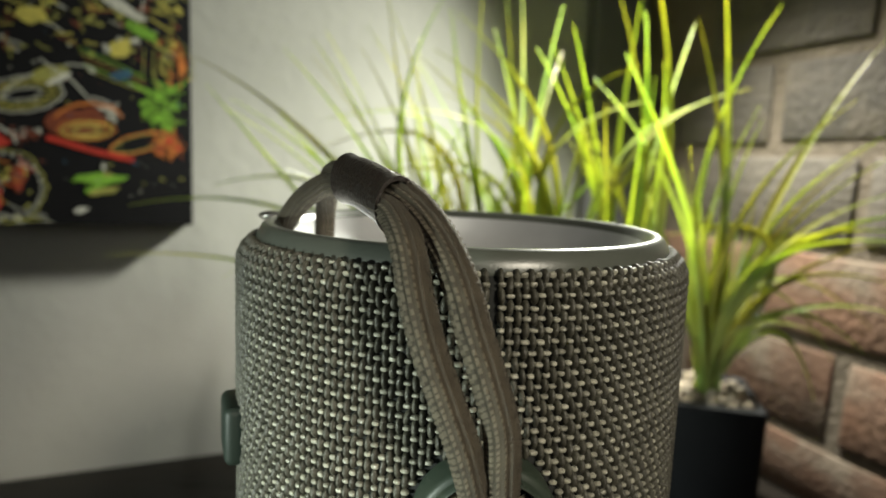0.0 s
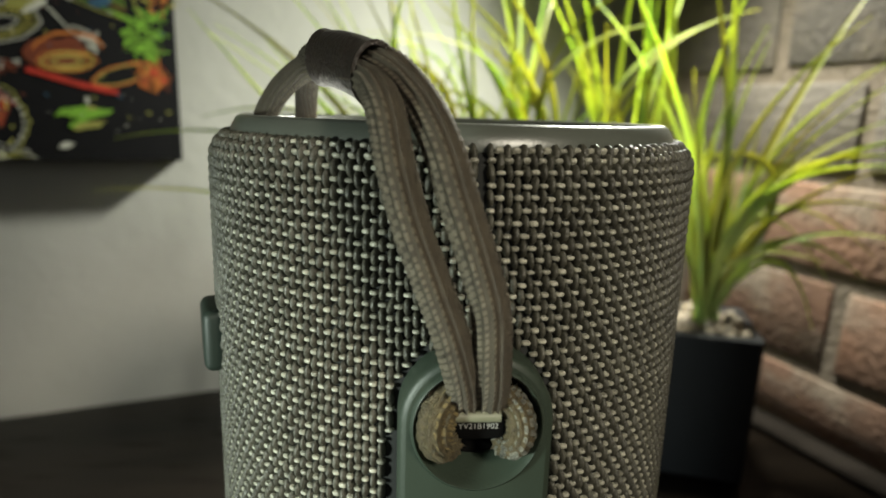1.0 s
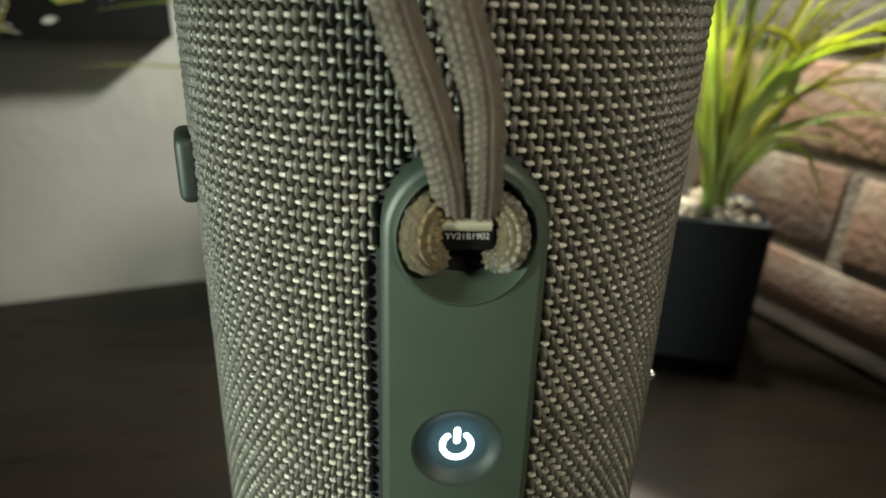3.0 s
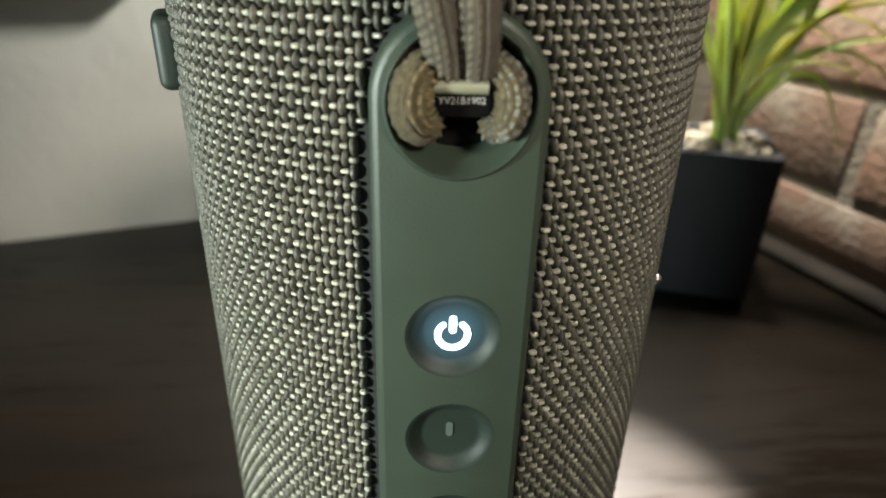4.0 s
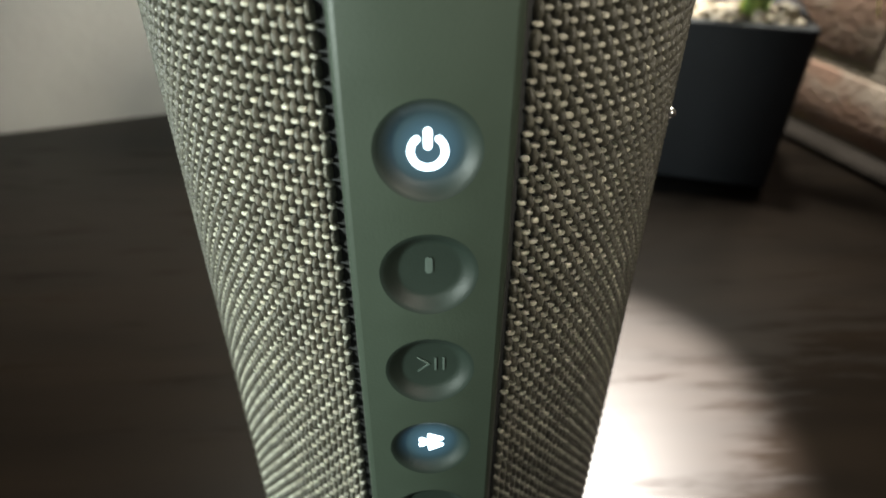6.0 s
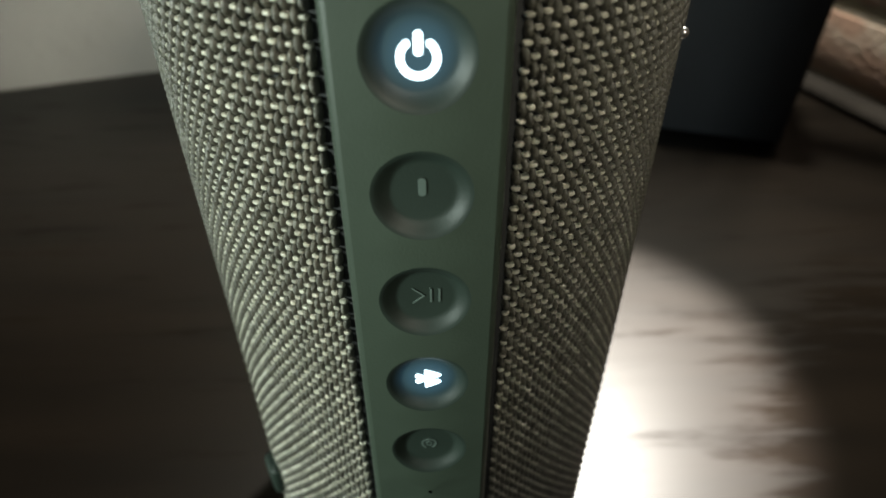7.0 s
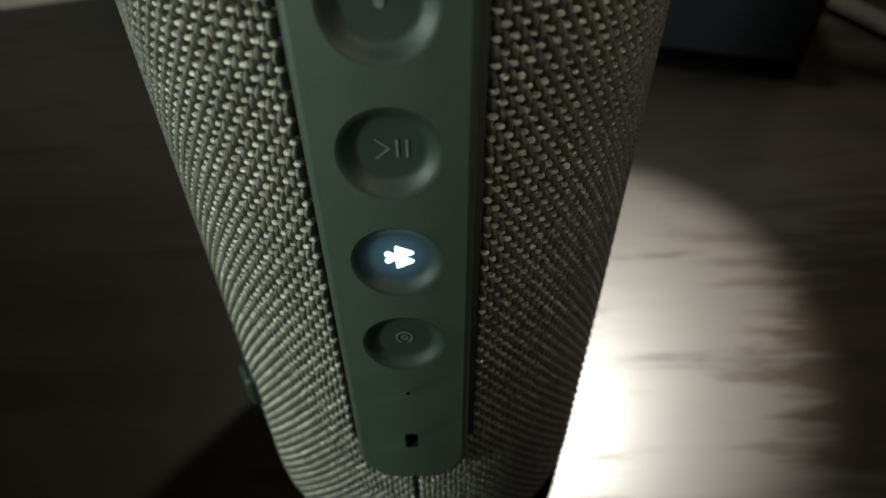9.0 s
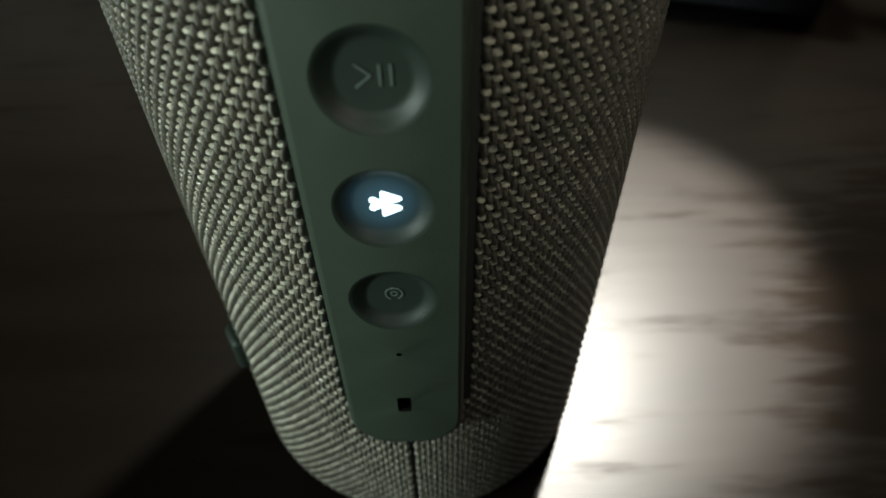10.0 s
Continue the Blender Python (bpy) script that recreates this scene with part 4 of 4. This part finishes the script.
    # a red and orange car with a long wheel arch
    blot(6.0, 5.9, 1.5, 0.85, MAROON, -8)
    for k in range(5):
        arc(5.6, 5.5, 1.5 - 0.22 * k, 0.55 - 0.08 * k, -5, (ORANGE, YELLOW, ORANGE, OLIVE, YELLOW)[k], 0.07)
    arc(5.5, 6.0, 1.75, 1.0, -8, ORANGE, 0.16, 20, 175)
    arc(2.9, 4.9, 1.6, 0.5, -18, ORANGE, 0.10)
    arc(2.9, 4.9, 1.45, 0.42, -18, OLIVE, 0.06)
    stroke([(7.6, 5.0), (5.2, 4.3), (3.2, 3.9)], 0.30, RED)
    scatter(1.4, 4.9, 0.7, 0.7, 52, (RED, ORANGE, ORANGE, MAROON), 0.26)
    # red bonnet, wheel with pale rim dots
    shape([(12.5, 6.6), (10.6, 5.8), (9.3, 4.6), (10.0, 4.2), (12.5, 4.7)], RED)
    stroke([(11.0, 6.3), (9.6, 5.3), (8.7, 4.9)], 0.12, PALE)
    scatter(8.6, 5.1, 0.7, 0.4, 24, (PALE, MAROON), 0.2)
    arc(9.6, 2.2, 1.9, 2.0, 0, OLIVE, 0.09)
    for k in range(15):
        q = radians(-80 + 13 * k)
        blot(9.7 - 1.75 * math.cos(q), 2.2 + 1.8 * math.sin(q), 0.10, 0.09, PALE)
    blot(10.6, 1.6, 0.9, 0.9, RED, 30)
    blot(9.0, 2.8, 0.4, 0.9, MAROON, 20)
    scatter(9.8, 2.3, 1.4, 1.3, 44, (OLIVE, YELLOW, ORANGE, PALE, RED), 0.26)
    scatter(9.6, 0.45, 1.8, 0.2, 30, (OLIVE, PALE), 0.2)
    # a small green blur low down
    for k in range(7):
        blot(4.9 + rng.gauss(0, 0.35), 2.5 + rng.gauss(0, 0.3), rng.uniform(0.5, 0.9), 0.18, (GREEN, OLIVE, GREEN)[k % 3], -12)
    blot(4.8, 3.4, 0.10, 0.25, PALE)
    blot(6.0, 0.9, 0.4, 0.14, PALE, -10)
    # flecks over all, and the part that runs on to the other edge
    scatter(7.0, 7.0, 6.5, 5.5, 110, (PALE, BLUE, OLIVE, MAROON), 0.07)
    scatter(20.5, 12.0, 8.0, 10.0, 260, (OLIVE, YELLOW, RED, MAROON, GREEN, PALE), 0.4)
    for k in range(9):
        arc(14.5 + 1.6 * k, 5.0 + 1.3 * (k % 4), 1.6, 0.9, -14, (PALE, ORANGE, RED, OLIVE)[k % 4], 0.09)
    return bm


def picture():
    p = thing("canvas_picture", place(-0.19, N0 - 0.01, 0.1600), "black stretched canvas print with neon red, orange, yellow and green shapes", "picture")
    u0, u1, z0, z1, n1 = -0.34, -0.0395, 0.1600, 0.42, N0 - 0.02
    bm = bmesh.new()
    box(bm, (u0, n1, z0), (u1, N0 - 0.0005, z1), ROOM, 0.0012)
    part("canvas", bm, [INK_BLACK], p)
    ink = part("print", neon_print(u1, z0, n1), INKS, p, "neon coloured line drawing on black", smooth=False)
    ink.data.validate()


picture()


# ---- bricks, last ----
def bricks():
    wall = bpy.data.objects["wall_east"]
    rng = random.Random(3)
    course, length, joint = 0.0578, 0.122, 0.009
    protos = []
    for k in range(20):
        bm = bmesh.new()
        box(bm, (-0.02, -(length - joint) / 2, -(course - joint) / 2), (0.0, (length - joint) / 2, (course - joint) / 2), None, 0.0016, 2)
        off = Vector((k * 7.3, 2.1, 0))
        for v in bm.verts:
            w = noise.noise_vector(v.co * 45 + off) * 0.0018
            v.co += w
        bmesh.ops.scale(bm, vec=(S, S, S), verts=bm.verts)
        bmesh.ops.recalc_face_normals(bm, faces=bm.faces)
        me = bpy.data.meshes.new("brick")
        bm.to_mesh(me)
        bm.free()
        me.materials.append(BRICK_GREY if k >= 10 else BRICK)
        me.shade_smooth()
        protos.append(me)
    for row in range(25):
        zc = 0.0475 - course / 2 + row * course
        shift = 0.1345 if row % 2 else 0.1955
        for k in range(-8, 3):
            n = shift + length * (k + 0.5)
            if n + length / 2 > N0 + 0.02 or n < -0.8:
                continue
            ob = new("brick", protos[rng.randrange(10) + (10 if rng.random() < (row - 2.6) * 0.7 else 0)])
            low = row == 0
            h = (0.043 - 0.0095) / (course - joint) if low else 1.0
            z = 0.0263 if low else zc
            m = ROOM @ Matrix.Translation(Vector((U0 + rng.uniform(-0.0016, -0.0006), n, z)) * S) @ Matrix.Rotation(rng.uniform(-0.012, 0.012), 4, "X")
            if rng.random() < 0.5:
                m = m @ Matrix.Rotation(math.pi, 4, "X")
            m = m @ Matrix.Diagonal((1, 1, h, 1))
            ob.parent = wall
            ob.matrix_basis = m @ Matrix.Translation((0.02 * S - 0.001, 0, 0))


bricks()
